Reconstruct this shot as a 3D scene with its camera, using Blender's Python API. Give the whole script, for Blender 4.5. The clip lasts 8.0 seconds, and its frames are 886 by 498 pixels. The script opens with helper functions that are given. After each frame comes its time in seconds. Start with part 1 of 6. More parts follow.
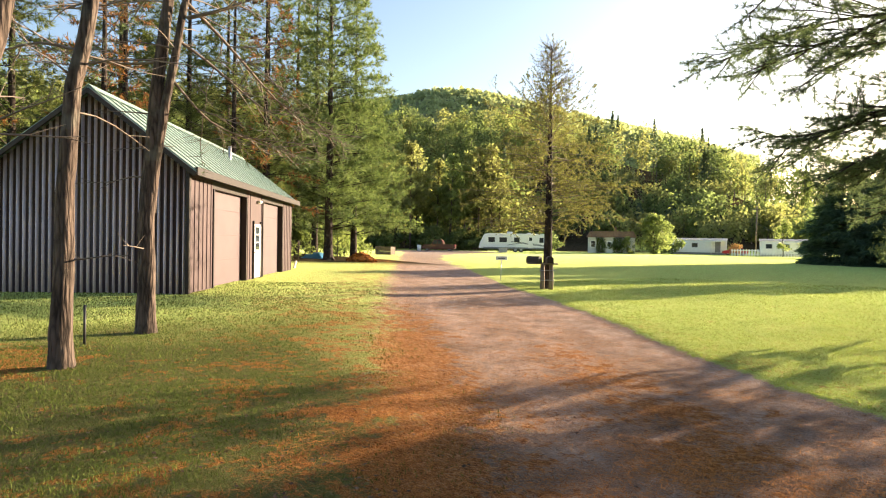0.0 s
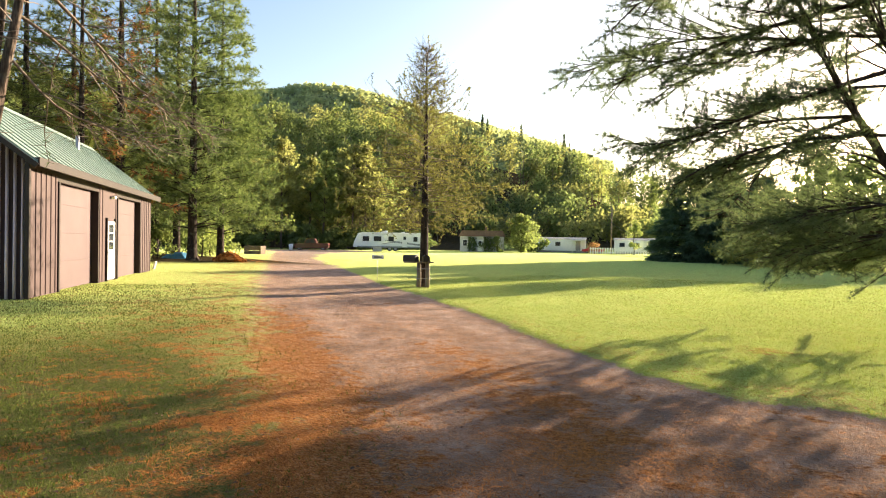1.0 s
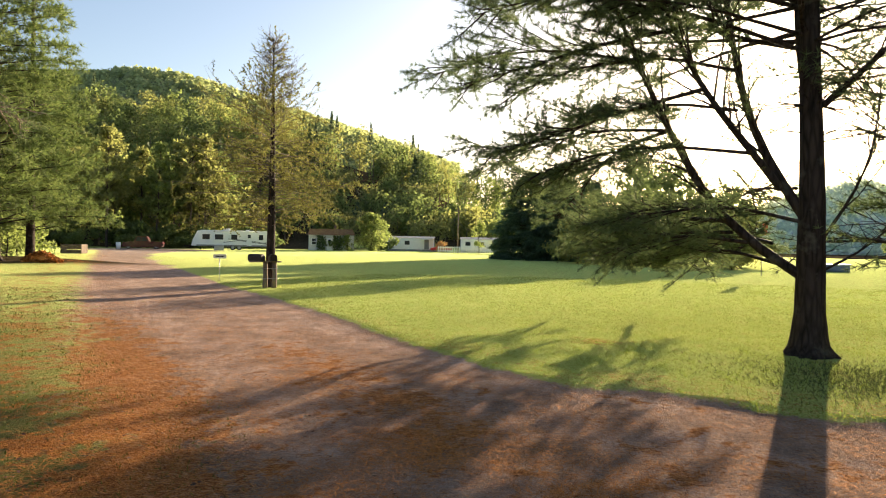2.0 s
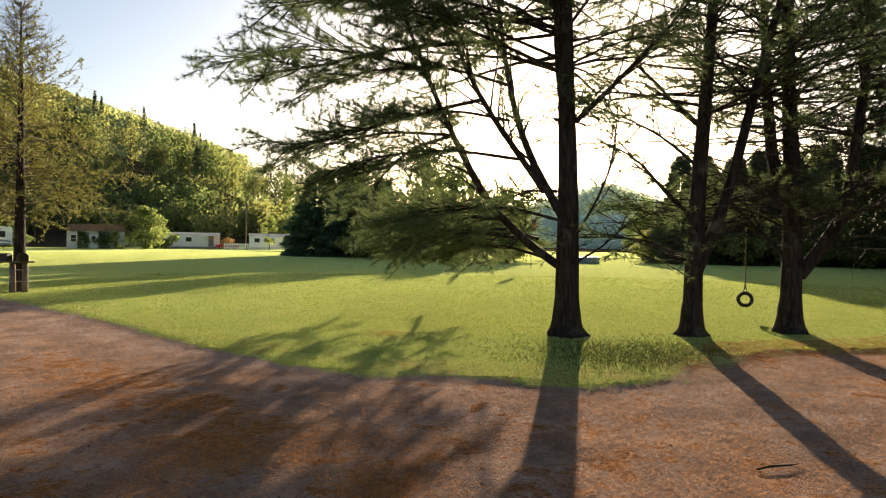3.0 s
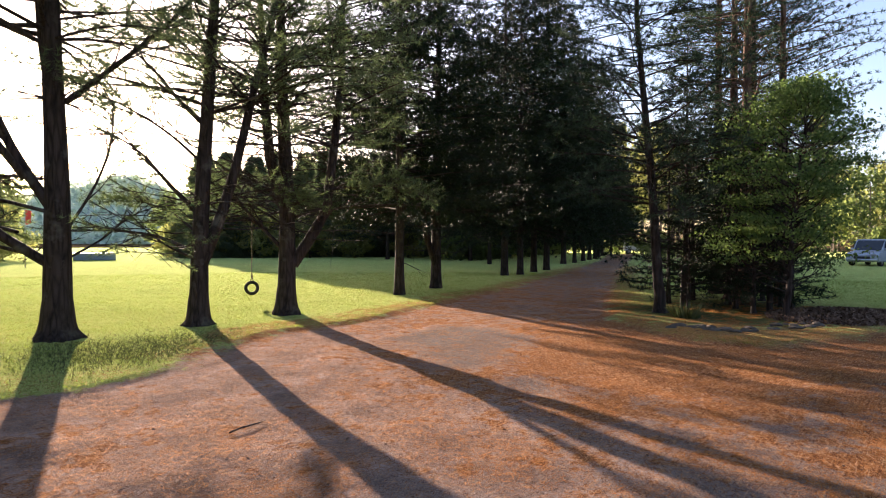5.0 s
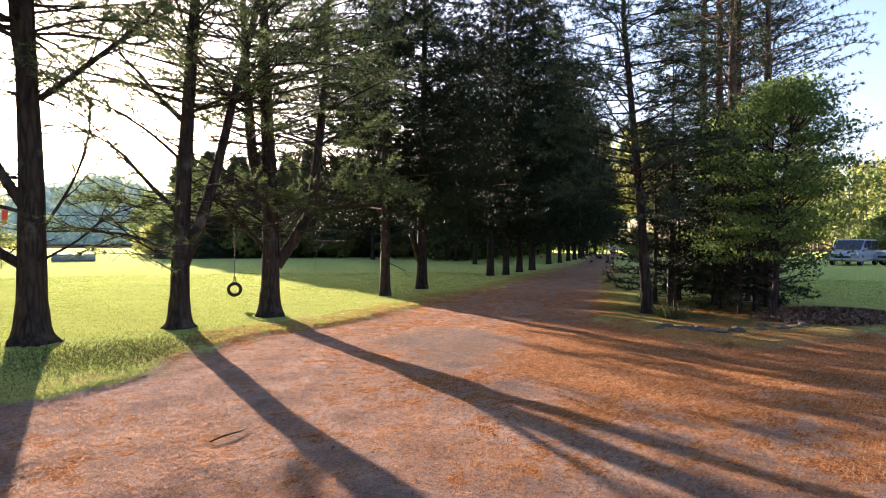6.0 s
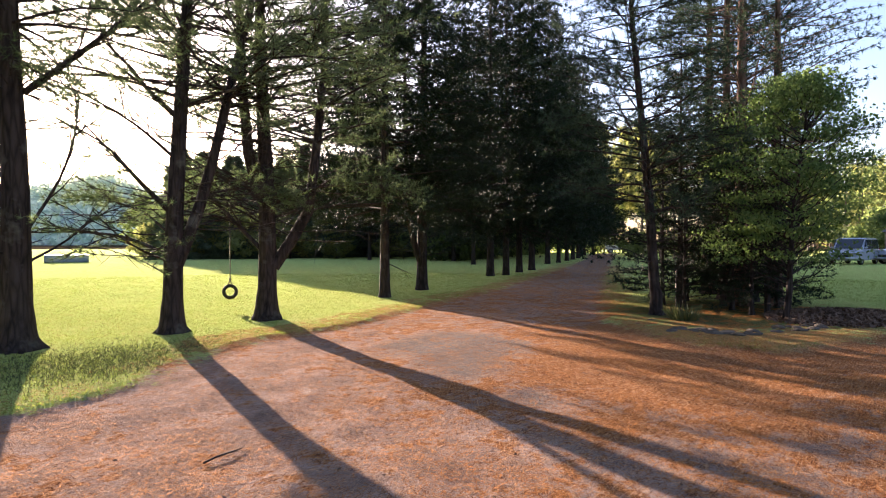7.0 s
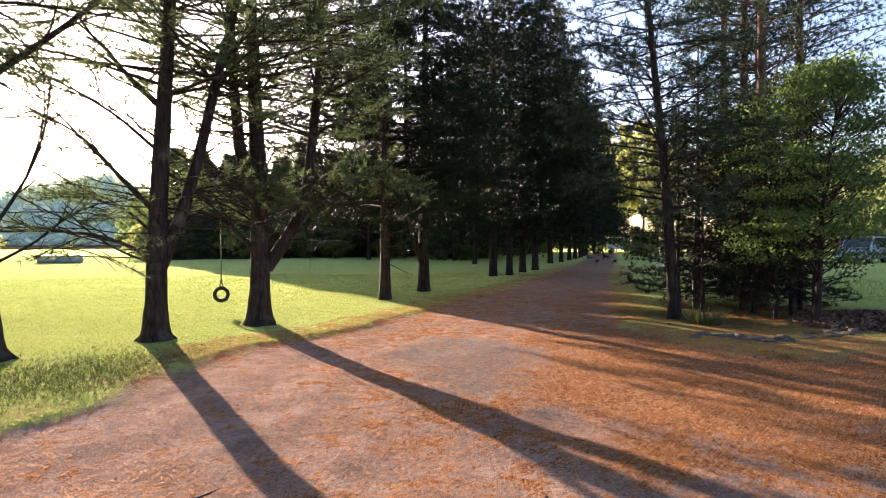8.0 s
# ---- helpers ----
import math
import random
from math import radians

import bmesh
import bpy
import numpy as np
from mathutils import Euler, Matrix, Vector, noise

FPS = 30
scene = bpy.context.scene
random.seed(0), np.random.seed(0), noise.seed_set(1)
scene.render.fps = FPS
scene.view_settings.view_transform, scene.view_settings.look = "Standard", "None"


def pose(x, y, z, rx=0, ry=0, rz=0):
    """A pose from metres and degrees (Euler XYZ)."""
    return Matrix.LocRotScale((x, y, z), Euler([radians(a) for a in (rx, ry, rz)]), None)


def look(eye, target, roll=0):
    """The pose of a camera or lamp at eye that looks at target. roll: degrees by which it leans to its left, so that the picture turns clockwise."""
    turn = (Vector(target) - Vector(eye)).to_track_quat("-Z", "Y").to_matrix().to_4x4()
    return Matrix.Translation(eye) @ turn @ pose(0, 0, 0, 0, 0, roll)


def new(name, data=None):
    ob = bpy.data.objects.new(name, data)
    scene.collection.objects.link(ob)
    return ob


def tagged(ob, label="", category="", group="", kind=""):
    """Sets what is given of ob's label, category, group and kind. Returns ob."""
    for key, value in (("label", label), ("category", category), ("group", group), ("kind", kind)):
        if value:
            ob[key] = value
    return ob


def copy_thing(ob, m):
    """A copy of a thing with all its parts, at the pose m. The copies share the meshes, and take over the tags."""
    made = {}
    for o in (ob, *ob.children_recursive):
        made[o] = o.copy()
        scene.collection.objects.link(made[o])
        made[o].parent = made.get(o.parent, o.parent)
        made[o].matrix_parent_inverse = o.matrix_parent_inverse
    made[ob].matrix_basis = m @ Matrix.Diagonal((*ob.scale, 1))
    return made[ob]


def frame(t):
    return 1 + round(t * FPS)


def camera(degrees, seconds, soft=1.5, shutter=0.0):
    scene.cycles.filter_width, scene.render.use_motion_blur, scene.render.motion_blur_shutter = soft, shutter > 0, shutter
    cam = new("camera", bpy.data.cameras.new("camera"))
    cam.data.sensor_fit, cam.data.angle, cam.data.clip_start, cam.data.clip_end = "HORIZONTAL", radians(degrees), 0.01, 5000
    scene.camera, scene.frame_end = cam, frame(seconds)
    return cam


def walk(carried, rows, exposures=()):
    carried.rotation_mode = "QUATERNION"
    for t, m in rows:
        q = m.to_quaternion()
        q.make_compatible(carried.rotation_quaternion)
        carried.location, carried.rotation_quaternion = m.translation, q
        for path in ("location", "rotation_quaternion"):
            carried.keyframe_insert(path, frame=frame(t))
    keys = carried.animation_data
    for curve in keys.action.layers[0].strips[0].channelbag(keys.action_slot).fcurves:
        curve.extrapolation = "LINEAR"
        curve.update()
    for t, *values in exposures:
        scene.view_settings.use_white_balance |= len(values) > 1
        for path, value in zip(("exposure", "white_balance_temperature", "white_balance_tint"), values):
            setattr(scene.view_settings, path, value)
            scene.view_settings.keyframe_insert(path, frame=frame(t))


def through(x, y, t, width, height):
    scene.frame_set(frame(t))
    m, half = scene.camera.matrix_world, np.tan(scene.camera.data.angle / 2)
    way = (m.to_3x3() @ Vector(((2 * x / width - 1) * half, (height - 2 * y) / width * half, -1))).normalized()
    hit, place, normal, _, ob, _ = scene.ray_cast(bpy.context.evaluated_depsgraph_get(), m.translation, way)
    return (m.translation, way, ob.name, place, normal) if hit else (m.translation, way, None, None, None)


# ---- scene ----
cam = camera(71.9, 8.0, soft=1.1)
PATH = [
    (0.0, pose(0.002, 0.446, 1.504, 89.32, -0.95, 56.88)),
    (0.5, pose(-0.070, 0.410, 1.497, 89.36, -0.91, 51.46)),
    (1.0, pose(-0.080, 0.385, 1.496, 89.42, -0.92, 45.08)),
    (1.2, pose(-0.090, 0.385, 1.496, 89.45, -0.95, 42.70)),
    (2.3, pose(-0.125, 0.400, 1.497, 89.56, -1.00, 25.75)),
    (2.5, pose(-0.125, 0.375, 1.496, 89.56, -0.95, 21.95)),
    (3.0, pose(-0.075, 0.205, 1.496, 89.50, -0.77, 11.78)),
    (3.5, pose(-0.025, -0.025, 1.492, 89.44, -0.67, 1.15)),
    (4.0, pose(0.055, -0.165, 1.485, 89.41, -0.55, -8.90)),
    (4.5, pose(0.145, -0.200, 1.477, 89.38, -0.40, -20.00)),
    (5.0, pose(0.225, -0.225, 1.478, 89.36, -0.24, -30.43)),
    (5.2, pose(0.245, -0.215, 1.480, 89.35, -0.22, -31.60)),
    (6.3, pose(0.284, 0.004, 1.488, 89.37, -0.17, -31.95)),
    (6.5, pose(0.298, 0.079, 1.489, 89.37, -0.13, -32.09)),
    (7.0, pose(0.372, 0.342, 1.491, 89.36, -0.03, -32.22)),
    (7.5, pose(0.505, 0.654, 1.491, 89.33, 0.05, -32.27)),
    (8.0, pose(0.696, 1.042, 1.492, 89.29, 0.08, -32.29)),
]
EXPOSURES = [(0.0, 2.22, 6500, 14), (1.2, 2.12, 6500, 14), (2.5, 1.58, 6600, 15), (3.5, 1.4, 6600, 16), (4.2, 1.48, 6400, 19), (5.2, 2.3, 5950, 27), (6.5, 2.42, 5900, 28), (8.0, 2.46, 5900, 28)]
walk(cam, PATH, EXPOSURES)

# ---- sun and sky ----
SUN_EL, SUN_AZ = radians(10.5), radians(-0.7)   # azimuth counted from +y towards -x
world = bpy.data.worlds.new("sky")
scene.world = world
world.use_nodes = True
wn = world.node_tree.nodes
sky = wn.new("ShaderNodeTexSky")
sky.sky_type = "NISHITA"
sky.sun_disc = False
sky.sun_elevation = SUN_EL
sky.sun_rotation = -SUN_AZ
sky.altitude, sky.air_density, sky.dust_density, sky.ozone_density = 200, 1.0, 2.0, 1.2
wn["Background"].inputs["Strength"].default_value = 0.08
world.node_tree.links.new(sky.outputs[0], wn["Background"].inputs["Color"])
sun_to = Vector((-math.sin(SUN_AZ) * math.cos(SUN_EL), math.cos(SUN_AZ) * math.cos(SUN_EL), math.sin(SUN_EL)))
sun = new("sun", bpy.data.lights.new("sun", "SUN"))
sun.data.energy, sun.data.angle, sun.data.color = 5.0, radians(0.55), (1.0, 0.82, 0.56)
sun.matrix_world = look(sun_to * 200, (0, 0, 0))

# ---- materials ----
def material(name, rough=0.8, metal=0.0, spec=0.3):
    m = bpy.data.materials.new(name)
    m.use_nodes = True
    b = m.node_tree.nodes["Principled BSDF"]
    b.inputs["Roughness"].default_value = rough
    b.inputs["Metallic"].default_value = metal
    b.inputs["Specular IOR Level"].default_value = spec
    return m, m.node_tree, b


def coords(nt, scale=(1, 1, 1), kind="Object"):
    tc = nt.nodes.new("ShaderNodeTexCoord")
    mp = nt.nodes.new("ShaderNodeMapping")
    mp.inputs["Scale"].default_value = scale
    nt.links.new(tc.outputs[kind], mp.inputs["Vector"])
    return mp.outputs["Vector"]


def noise_tex(nt, vec, scale, detail=4.0, rough=0.55):
    n = nt.nodes.new("ShaderNodeTexNoise")
    n.inputs["Scale"].default_value, n.inputs["Detail"].default_value, n.inputs["Roughness"].default_value = scale, detail, rough
    nt.links.new(vec, n.inputs["Vector"])
    return n.outputs["Fac"]


def ramp(nt, fac, stops):
    r = nt.nodes.new("ShaderNodeValToRGB")
    el = r.color_ramp.elements
    while len(el) < len(stops):
        el.new(0.5)
    for e, (p, c) in zip(el, stops):
        e.position, e.color = p, (*c, 1) if len(c) == 3 else c
    nt.links.new(fac, r.inputs["Fac"])
    return r.outputs["Color"]


def mix(nt, fac, a, b, blend="MIX"):
    n = nt.nodes.new("ShaderNodeMix")
    n.data_type, n.blend_type = "RGBA", blend
    for sock, v in ((n.inputs["Factor"], fac), (n.inputs["A"], a), (n.inputs["B"], b)):
        if isinstance(v, (int, float)):
            sock.default_value = v
        elif isinstance(v, tuple):
            sock.default_value = (*v, 1)
        else:
            nt.links.new(v, sock)
    return n.outputs["Result"]


def maths(nt, op, a, b=0.0, clamp=False):
    n = nt.nodes.new("ShaderNodeMath")
    n.operation, n.use_clamp = op, clamp
    for sock, v in zip(n.inputs, (a, b)):
        if isinstance(v, (int, float)):
            sock.default_value = v
        else:
            nt.links.new(v, sock)
    return n.outputs[0]


def bump(nt, b, height, strength=0.4, dist=0.02, prev=None):
    n = nt.nodes.new("ShaderNodeBump")
    n.inputs["Strength"].default_value, n.inputs["Distance"].default_value = strength, dist
    nt.links.new(height, n.inputs["Height"])
    nt.links.new(n.outputs["Normal"], b.inputs["Normal"])
    return n


def attribute(nt, name):
    a = nt.nodes.new("ShaderNodeAttribute")
    a.attribute_name = name
    return a.outputs["Fac"]


def surface(name, dark, light, scale=6.0, fine=60.0, rough=0.7, metal=0.0, spec=0.3, relief=0.3, stretch=(1, 1, 1), stain=None):
    """A weathered surface: two noises between two colours, stains, and fine relief."""
    m, nt, b = material(name, rough, metal, spec)
    v = coords(nt, stretch)
    n1, n2 = noise_tex(nt, v, scale, 5), noise_tex(nt, v, fine, 3)
    f = maths(nt, "ADD", maths(nt, "MULTIPLY", n1, 0.65), maths(nt, "MULTIPLY", n2, 0.35))
    c = ramp(nt, f, [(0.32, dark), (0.68, light)])
    if stain:
        c = mix(nt, ramp(nt, noise_tex(nt, v, scale * 0.37, 6), [(0.5, (0, 0, 0)), (0.72, (0.75, 0.75, 0.75))]), c, stain)
    nt.links.new(c, b.inputs["Base Color"])
    bump(nt, b, f, relief, 0.01)
    return m


def leafy(name, dark, light, through=0.35, rough=0.6, scale=0.5):
    """Leaves or needles: each one its own tone, light passes through."""
    m, nt, b = material(name, rough, 0.0, 0.12)
    g = nt.nodes.new("ShaderNodeNewGeometry")
    n = noise_tex(nt, coords(nt), scale, 3)
    f = maths(nt, "ADD", maths(nt, "MULTIPLY", g.outputs["Random Per Island"], 0.5), maths(nt, "MULTIPLY", n, 0.6))
    c = ramp(nt, f, [(0.25, dark), (0.8, light)])
    nt.links.new(c, b.inputs["Base Color"])
    t = nt.nodes.new("ShaderNodeBsdfTranslucent")
    nt.links.new(mix(nt, 1.0, c, (1.06, 1.12, 0.82), "MULTIPLY"), t.inputs["Color"])
    mx = nt.nodes.new("ShaderNodeMixShader")
    mx.inputs[0].default_value = through
    nt.links.new(b.outputs[0], mx.inputs[1])
    nt.links.new(t.outputs[0], mx.inputs[2])
    nt.links.new(mx.outputs[0], nt.nodes["Material Output"].inputs["Surface"])
    return m


def bark_material(name, dark, light, fissure=9.0):
    m, nt, b = material(name, 0.9, 0.0, 0.15)
    v = coords(nt, (1, 1, 0.16))
    n = noise_tex(nt, v, fissure, 6, 0.65)
    w = nt.nodes.new("ShaderNodeTexVoronoi")
    w.inputs["Scale"].default_value = fissure * 1.6
    w.feature = "DISTANCE_TO_EDGE"
    nt.links.new(v, w.inputs["Vector"])
    h = maths(nt, "ADD", n, maths(nt, "MULTIPLY", w.outputs["Distance"], 0.9))
    c = ramp(nt, h, [(0.35, dark), (0.8, light)])
    lichen = ramp(nt, noise_tex(nt, coords(nt), 3.1, 6), [(0.56, (0, 0, 0)), (0.7, (0.5, 0.5, 0.5))])
    c = mix(nt, lichen, c, (0.16, 0.15, 0.12))
    nt.links.new(c, b.inputs["Base Color"])
    bump(nt, b, h, 0.9, 0.03)
    return m


def ground_material():
    """Lawn, dirt, gravel and shed needles, laid out by how the place is used."""
    m, nt, b = material("ground", 1.0, 0.0, 0.0)
    v = coords(nt)
    big, mid, fine, grit = noise_tex(nt, v, 0.22, 5), noise_tex(nt, v, 1.7, 7, 0.65), noise_tex(nt, v, 18, 5, 0.7), noise_tex(nt, v, 120, 5, 0.8)
    grass = ramp(nt, maths(nt, "ADD", maths(nt, "MULTIPLY", mid, 0.3), maths(nt, "ADD", maths(nt, "MULTIPLY", fine, 0.4), maths(nt, "MULTIPLY", grit, 0.3))),
                 [(0.36, (0.065, 0.09, 0.013)), (0.48, (0.265, 0.345, 0.045)), (0.6, (0.46, 0.52, 0.1))])
    grass = mix(nt, ramp(nt, big, [(0.42, (0, 0, 0)), (0.66, (0.55, 0.55, 0.55))]), grass, ramp(nt, maths(nt, "ADD", maths(nt, "MULTIPLY", fine, 0.5), maths(nt, "MULTIPLY", mid, 0.5)), [(0.36, (0.19, 0.19, 0.032)), (0.6, (0.46, 0.47, 0.1))]))
    vor = nt.nodes.new("ShaderNodeTexVoronoi")
    vor.inputs["Scale"].default_value = 62
    nt.links.new(v, vor.inputs["Vector"])
    dirt = ramp(nt, maths(nt, "ADD", maths(nt, "MULTIPLY", mid, 0.38), maths(nt, "MULTIPLY", grit, 0.62)),
                [(0.4, (0.08, 0.048, 0.035)), (0.46, (0.37, 0.24, 0.185)), (0.51, (0.56, 0.395, 0.32)), (0.58, (0.84, 0.66, 0.57))])
    dirt = mix(nt, 0.2, dirt, ramp(nt, vor.outputs["Distance"], [(0.05, (0.42, 0.36, 0.31)), (0.5, (0.1, 0.075, 0.06))]))
    stone = ramp(nt, maths(nt, "ADD", maths(nt, "MULTIPLY", vor.outputs["Distance"], 0.6), maths(nt, "MULTIPLY", grit, 0.5)),
                 [(0.25, (0.38, 0.335, 0.3)), (0.7, (0.14, 0.122, 0.108))])
    dirt = mix(nt, attribute(nt, "gravel"), dirt, stone)
    track = maths(nt, "ADD", attribute(nt, "track"), maths(nt, "MULTIPLY", maths(nt, "SUBTRACT", mid, 0.5), 1.6))
    dirt = mix(nt, ramp(nt, track, [(0.35, (0.2, 0.2, 0.2)), (0.7, (0, 0, 0))]), dirt, (0.15, 0.095, 0.065))
    straw_v = nt.nodes.new("ShaderNodeTexNoise")
    straw_v.inputs["Scale"].default_value, straw_v.inputs["Detail"].default_value, straw_v.inputs["Distortion"].default_value = 48, 6, 3.5
    nt.links.new(v, straw_v.inputs["Vector"])
    straw = ramp(nt, straw_v.outputs["Fac"], [(0.38, (0.024, 0.008, 0.004)), (0.48, (0.29, 0.086, 0.02)), (0.58, (0.72, 0.3, 0.075))])
    edge = maths(nt, "ADD", attribute(nt, "drive"), maths(nt, "MULTIPLY", maths(nt, "SUBTRACT", maths(nt, "ADD", mid, fine), 1.0), 0.45))
    bare = ramp(nt, edge, [(0.46, (0, 0, 0)), (0.54, (1, 1, 1))])
    c = mix(nt, bare, grass, dirt)
    soil = maths(nt, "MULTIPLY", attribute(nt, "woods"), maths(nt, "ADD", 0.1, maths(nt, "MULTIPLY", maths(nt, "ADD", mid, fine), 1.0)), True)
    c = mix(nt, soil, c, ramp(nt, mid, [(0.3, (0.03, 0.024, 0.013)), (0.7, (0.1, 0.075, 0.045))]))
    litter = maths(nt, "ADD", attribute(nt, "needles"), maths(nt, "MULTIPLY", maths(nt, "SUBTRACT", maths(nt, "ADD", mid, noise_tex(nt, v, 6, 5, 0.7)), 1.0), 1.9))
    strewn = ramp(nt, litter, [(0.42, (0, 0, 0)), (0.62, (0.95, 0.95, 0.95))])
    c = mix(nt, strewn, c, straw)
    # single needles lying every way
    for turn, seed in ((0.3, 0.0), (1.25, 3.7), (2.2, 8.1), (2.8, 5.3)):
        mp = nt.nodes.new("ShaderNodeMapping")
        mp.inputs["Rotation"].default_value = (0, 0, turn)
        mp.inputs["Location"].default_value = (seed, seed, 0)
        sq = nt.nodes.new("ShaderNodeMapping")
        sq.inputs["Scale"].default_value = (11, 125, 1)
        nt.links.new(v, mp.inputs["Vector"])
        nt.links.new(mp.outputs["Vector"], sq.inputs["Vector"])
        streak = noise_tex(nt, sq.outputs["Vector"], 1.0, 2, 0.5)
        streak = maths(nt, "ADD", streak, maths(nt, "MULTIPLY", maths(nt, "SUBTRACT", maths(nt, "MINIMUM", maths(nt, "ADD", litter, 0.12), 0.75), 0.5), 0.14))
        tone = ramp(nt, noise_tex(nt, sq.outputs["Vector"], 0.37, 1), [(0.4, (0.1, 0.034, 0.014)), (0.5, (0.42, 0.17, 0.06)), (0.62, (0.78, 0.47, 0.25))])
        c = mix(nt, maths(nt, "MULTIPLY", ramp(nt, streak, [(0.575, (0, 0, 0)), (0.615, (0.9, 0.9, 0.9))]), maths(nt, "SUBTRACT", 1.0, attribute(nt, "woods"))), c, tone)
    nt.links.new(c, b.inputs["Base Color"])
    # the nap of short turf catches low light
    nap = maths(nt, "ADD", maths(nt, "MULTIPLY", maths(nt, "SUBTRACT", 1.0, bare), maths(nt, "SUBTRACT", maths(nt, "MULTIPLY", maths(nt, "ADD", fine, grit), 1.7), 0.85)), 0.18)
    nap = maths(nt, "MULTIPLY", nap, maths(nt, "SUBTRACT", 1.0, maths(nt, "MULTIPLY", strewn, 0.7)))
    nt.links.new(maths(nt, "MULTIPLY", nap, maths(nt, "SUBTRACT", 1.0, attribute(nt, "woods")), True), b.inputs["Sheen Weight"])
    b.inputs["Sheen Roughness"].default_value = 0.45
    nt.links.new(mix(nt, bare, (0.8, 0.93, 0.34), (0.95, 0.8, 0.68)), b.inputs["Sheen Tint"])
    bump(nt, b, maths(nt, "ADD", maths(nt, "ADD", fine, grit), maths(nt, "MULTIPLY", vor.outputs["Distance"], 0.4)), 1.0, 0.036)
    return m


def glass_material():
    m, nt, b = material("window_glass", 0.05, 0.0, 0.6)
    b.inputs["Base Color"].default_value = (0.03, 0.035, 0.04, 1)
    return m


